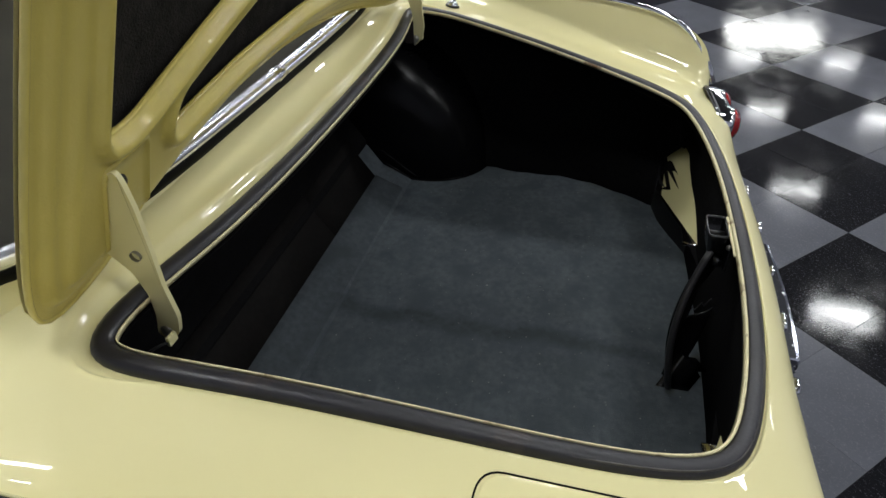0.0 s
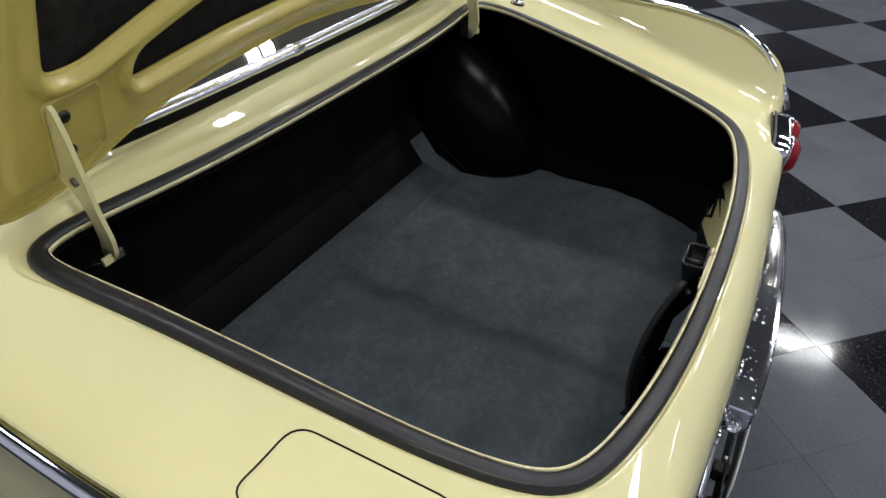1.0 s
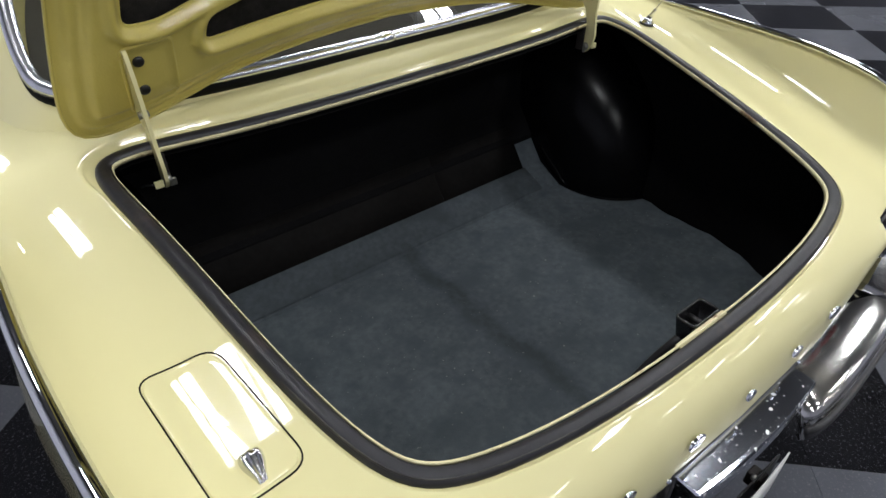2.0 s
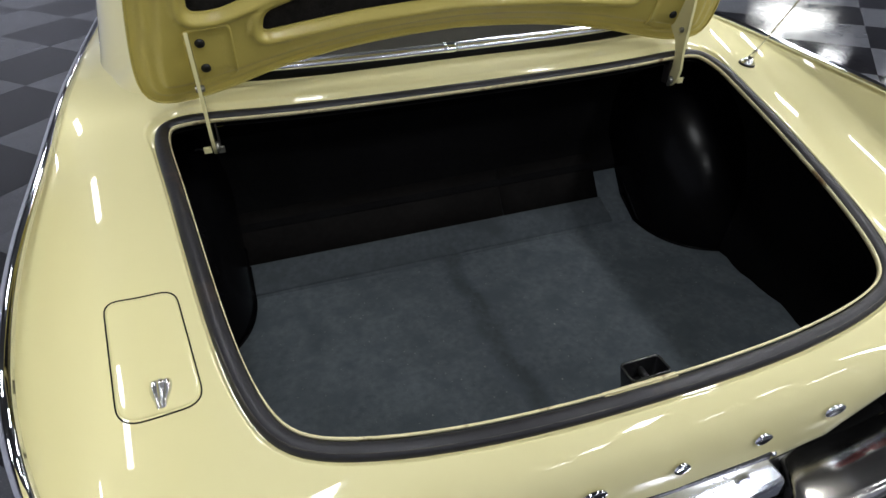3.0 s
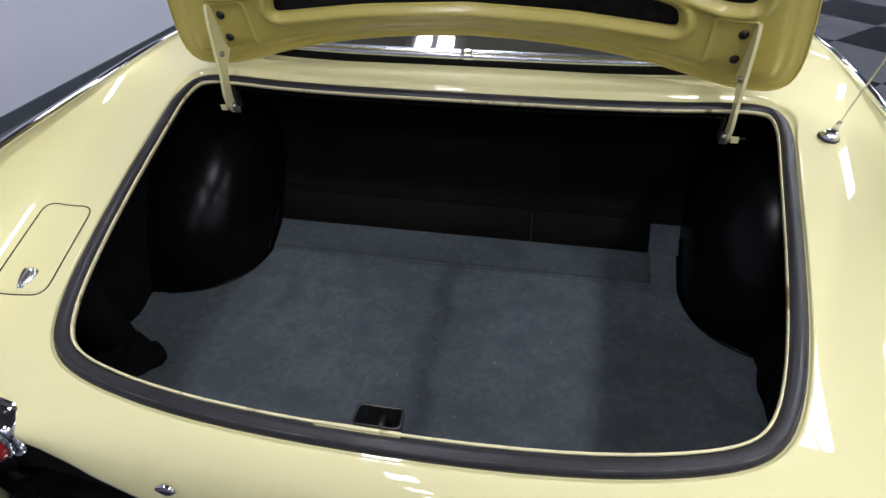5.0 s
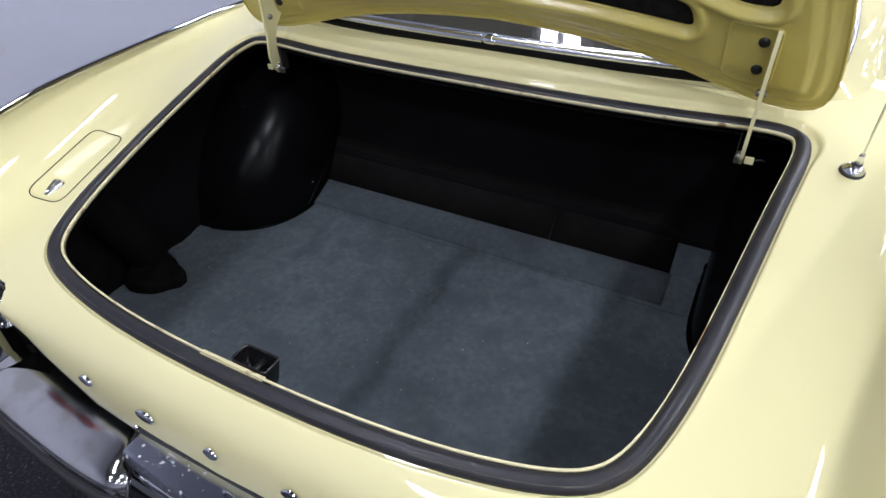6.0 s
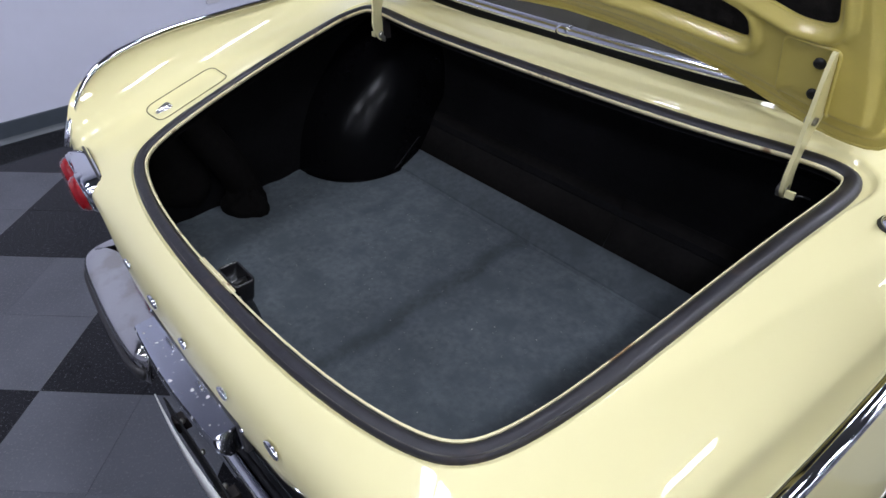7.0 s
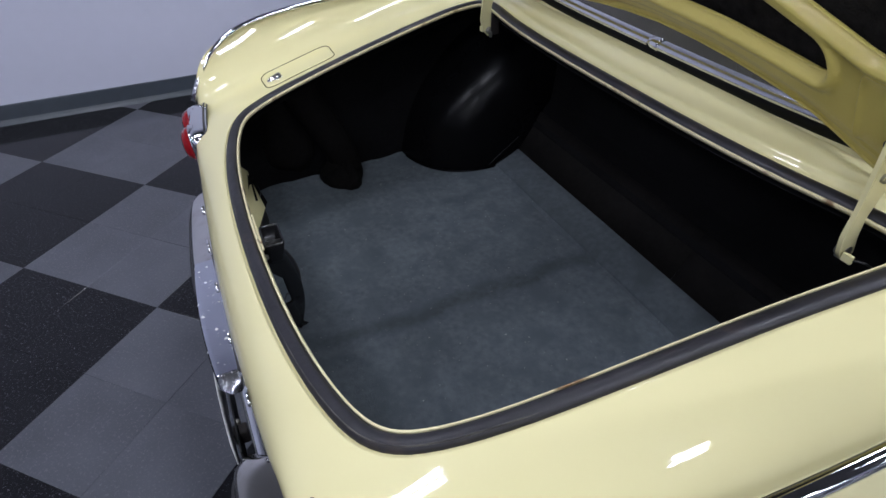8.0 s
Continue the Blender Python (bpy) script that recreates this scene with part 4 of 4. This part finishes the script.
for s in (-1, 1):
    tl = new("tail_light")
    tl.parent = car
    tl.location = (s * 0.555, -0.696, 0.735)
    tl.rotation_euler = (radians(6), 0, radians(s * 6))
    tagged(tl, "chrome tail light with red lenses")
    sect = ring(0.097, 0.041, 40, power=0.5)
    part("gasket", grid([[(x * f, y, z * f) for x, z in sect] for f, y in ((0.9, 0.014), (1.012, 0.008), (1.015, 0.005), (1.0, 0.004))], close_u=True), RUBBER, tl, "black rubber gasket")
    part("bezel", grid([[(x * f, y, z * g) for x, z in sect] for f, g, y in ((0.99, 0.99, 0.012), (1.0, 1.0, 0.004), (1.0, 1.0, -0.016), (0.99, 0.985, -0.023), (0.965, 0.93, -0.027), (0.94, 0.88, -0.024), (0.6, 0.5, -0.020), (0.02, 0.02, -0.020))], close_u=True), CHROME, tl, "bright chrome bezel")
    for k, r in ((-0.047, 0.038), (0.047, 0.038)):
        part("lens_ring", lathe([(r + 0.003, 0.018), (r + 0.004, 0.029), (r + 0.001, 0.032), (r - 0.002, 0.029)], (k, 0, 0), (0, -1, 0), 28), CHROME, tl, "chrome ring round a lens")
        part("lens", lathe([(r, 0.018), (r, 0.033), (r * 0.96, 0.040), (r * 0.90, 0.041), (r * 0.86, 0.045), (r * 0.66, 0.050), (r * 0.60, 0.049), (r * 0.3, 0.053), (0.0, 0.054)], (k, 0, 0), (0, -1, 0), 28), RED, tl, "red domed ribbed lens")

# ------------------------------------------------------------------ latch, cable and odds and ends in the boot
latch = new("latch")
latch.parent = car
tagged(latch, "black boot latch box inside the rear lip")
shell = rounded([(-0.029, -0.664), (0.031, -0.664), (0.031, -0.632), (-0.029, -0.632)], 0.007, 4)
rows = []
for x, y in shell:
    dx, dy = x - 0.001, y + 0.648
    rows.append([(0.001 + dx * f, -0.648 + dy * g - sh, z) for f, g, sh, z in ((0.05, 0.05, 0.004, 0.748), (0.80, 0.80, 0.004, 0.748), (0.88, 0.88, 0.003, 0.754), (1.0, 1.0, 0.0, 0.784), (1.0, 1.0, 0.0, 0.789), (0.93, 0.88, 0.0, 0.789), (0.92, 0.86, 0.0, 0.785), (0.82, 0.74, 0.003, 0.757), (0.05, 0.05, 0.004, 0.756))])
part("catch_box", grid(rows, close_v=True), GLOSSB, latch, "pressed black open catch box with rounded corners")
part("mounting_plate", box(-0.040, 0.042, -0.671, -0.6665, 0.728, 0.783, 0.0015), GLOSSB, latch, "black mounting plate on the rear panel", smooth=False)
part("release_lug", lathe([(0.0, -0.006), (0.008, -0.006), (0.009, 0.0), (0.008, 0.006), (0.0, 0.006)], (-0.034, -0.655, 0.742), (0, 1, 0), 14), GLOSSB, latch, "round black release lug")
for x in (-0.034, 0.037):
    part("bolt", lathe([(0.0, 0.005), (0.0035, 0.0045), (0.005, 0.0)], (x, -0.6665, 0.772), (0, 1, 0), 10), STEEL, latch, "small steel bolt head")
part("roller", lathe([(0.0, -0.014), (0.005, -0.014), (0.005, 0.014), (0.0, 0.014)], (0.003, -0.648, 0.772), (0, 1, 0), 14), BLACKBOLT, latch, "dark steel roller")
part("lip_strip", box(-0.074, 0.034, -0.6735, -0.6650, 0.784, 0.7870, 0.0008), LIPM, latch, "cracked yellow paint on the latch strip", smooth=False)


def drape(w, q):
    """Point of the hanging black vinyl: w from the latch down to the carpet, q from its free edge to the rear panel."""
    a = Vector((-0.024 - 0.060 * w, -0.640 + 0.030 * math.sin(math.pi * w * 0.85), 0.750 - 0.262 * w))
    b = Vector((0.034 - 0.10 * w ** 1.6, -0.690 + 0.040 * w ** 3, 0.745 - 0.215 * w))
    return a.lerp(b, q) + Vector((0, 0.009 * math.sin(q * 9 + w * 5) * math.sin(math.pi * min(1, q)), 0))


part("strap", thick(grid([[drape(0.72 * k / 12, q / 6 * (0.28 + 0.35 * max(0, 1 - k / 5))) for q in range(7)] for k in range(13)]), 0.003), GLOSSB, latch, "creased black vinyl strap below the latch")
part("flap", thick(grid([[drape(0.58 + 0.42 * k / 9, q / 9) for q in range(10)] for k in range(10)]), 0.003), GLOSSB, latch, "creased black vinyl flap resting on the carpet")
wire = [drape(0.50, 0.38).lerp(drape(0.52, 1.0), k / 8) + Vector((0, 0.004, 0.006 * math.sin(k * 2.1))) for k in range(9)]
part("wire", sweep(wire, ring(0.0012, 0.0012, 6)), RUBBER, latch, "thin black wire across the opening")
cab = spline([(-0.02, -0.645, 0.752), (-0.05, -0.622, 0.70), (-0.085, -0.606, 0.63), (-0.108, -0.612, 0.56), (-0.106, -0.626, 0.500)], 20)
part("cable", sweep([tuple(q) for q in cab], ring(0.006, 0.006, 10), up=[(1, 0, 0)] * 20), RUBBER, latch, "black cable along the edge of the flap")

neck = new("filler_neck")
neck.parent = car
tagged(neck, "black rubber covered fuel filler neck")
hp = spline([(-0.606, -0.462, 0.785), (-0.617, -0.450, 0.74), (-0.640, -0.41, 0.66), (-0.66, -0.36, 0.56), (-0.665, -0.345, 0.46)], 20)
part("hose", sweep([tuple(q) for q in hp], ring(0.044, 0.044, 16), up=[(0, 1, 0)] * 20), BOARD, neck, "thick black hose")
rows = []
for k in range(20):
    a = 2 * math.pi * k / 20
    w = 1 + 0.12 * math.sin(3 * a + 1) + 0.06 * math.sin(5 * a) + 0.02 * math.sin(9 * a + 2)
    rows.append([(-0.628 + 0.066 * w * f * math.cos(a), -0.372 + 0.058 * w * f * math.sin(a), 0.483 + h * 1.5 * (1 + 0.25 * math.sin(4 * a + 7 * f)) + 0.002 * math.sin(6 * a + 3) * f) for f, h in ((1.0, 0.0), (1.02, 0.010), (0.92, 0.020), (0.78, 0.016), (0.62, 0.030), (0.45, 0.026), (0.25, 0.034), (0.02, 0.036))])
part("clamp_cover", grid(rows, close_v=True), BOARD, neck, "crumpled black rubber cover at the foot of the hose")

cover = spline([(-0.690, -0.505, 0.78), (-0.690, -0.505, 0.73), (-0.700, -0.505, 0.66), (-0.708, -0.497, 0.57), (-0.708, -0.490, 0.487)], 22)
rows = []
for k, q in enumerate(cover):
    w = k / 21
    r0 = 0.040 + 0.030 * ease(w / 0.6) - 0.045 * ease((w - 0.80) / 0.20) ** 2
    rows.append([Vector(q) + Vector((r0 * 0.85 * c, r0 * 1.1 * d, 0)) * (1 + 0.06 * math.sin(4 * math.atan2(d, c) + 7 * w)) for c, d in ring(1.0, 1.0, 24)])
rows.append([Vector(cover[-1]) + Vector((0.004 * c, 0.004 * d, 0)) for c, d in ring(1.0, 1.0, 24)])
part("vent_hose_cover", grid(rows, close_u=True), BOARD, neck, "baggy black cover with a rounded foot")

outlet = part("wall_outlet", box(-2.722, -2.714, 0.455, 0.530, 0.44, 0.555, 0.002), OUTLET, None, "pale plastic electrical outlet plate on the wall", smooth=False)
tagged(outlet, category="outlet")
for z in (0.475, 0.52):
    part("socket", box(-2.7145, -2.712, 0.478, 0.507, z - 0.012, z + 0.012, 0.001), SOCKET, outlet, "grey socket face", smooth=False)

# ------------------------------------------------------------------ floor tiles
TS, TA = 0.3048, radians(44.93)
TO = (-2.190, -1.426)
protos = []
for nm, mt in (("tile", TILE_GREY), ("tile", TILE_BLACK)):
    bm = bmesh.new()
    h, b = TS / 2 - 0.0002, 0.0006
    lo = [bm.verts.new((sx * h, sy * h, -0.004)) for sx, sy in ((-1, -1), (1, -1), (1, 1), (-1, 1))]
    mi = [bm.verts.new((sx * h, sy * h, -0.0006)) for sx, sy in ((-1, -1), (1, -1), (1, 1), (-1, 1))]
    up = [bm.verts.new((sx * (h - b), sy * (h - b), 0)) for sx, sy in ((-1, -1), (1, -1), (1, 1), (-1, 1))]
    bm.faces.new(up)
    for k in range(4):
        bm.faces.new((lo[k], lo[(k + 1) % 4], mi[(k + 1) % 4], mi[k]))
        bm.faces.new((mi[k], mi[(k + 1) % 4], up[(k + 1) % 4], up[k]))
    me = bpy.data.meshes.new("tile")
    bm.to_mesh(me)
    bm.free()
    me.materials.append(mt)
    protos.append(me)
cells = []
ca, sa = math.cos(TA), math.sin(TA)
for i in range(-70, 110):
    for j in range(-90, 90):
        u, v = (i + 0.5) * TS, (j + 0.5) * TS
        x, y = TO[0] + ca * u - sa * v, TO[1] + sa * u + ca * v
        if -2.9 < x < 19.1 and -9.1 < y < 17.1:
            cells.append((x, y, (i // 2 + j // 2) % 2, math.hypot(x - 0.3, y + 0.6) + (0 if abs(x) > 0.7 or y < -0.7 else 50)))
cells.sort(key=lambda c: c[3])
far = ([], [])
for n, (x, y, kind, d) in enumerate(cells):
    if n < 300:
        ob = new("tile", protos[kind])
        ob.parent = floor
        ob.location = (x, y, random.uniform(-0.0003, 0.0003))
        ob.rotation_euler = (random.uniform(-0.0012, 0.0012), random.uniform(-0.0012, 0.0012), TA)
    else:
        far[kind].append((x, y))
for kind in (0, 1):
    verts, faces = [], []
    h = TS / 2 - 0.0002
    for x, y in far[kind]:
        k = len(verts)
        tx, ty = random.uniform(-0.0012, 0.0012), random.uniform(-0.0012, 0.0012)
        for sx, sy in ((-1, -1), (1, -1), (1, 1), (-1, 1)):
            a, b = sx * h, sy * h
            verts.append((x + ca * a - sa * b, y + sa * a + ca * b, a * tx + b * ty))
        faces.append((k, k + 1, k + 2, k + 3))
    me = bpy.data.meshes.new("tiles")
    me.from_pydata(verts, [], faces)
    me.materials.append((TILE_GREY, TILE_BLACK)[kind])
    ob = new("tiles", me)
    ob.parent = floor
    tagged(ob, "far field of polished vinyl tiles", kind="stuff")
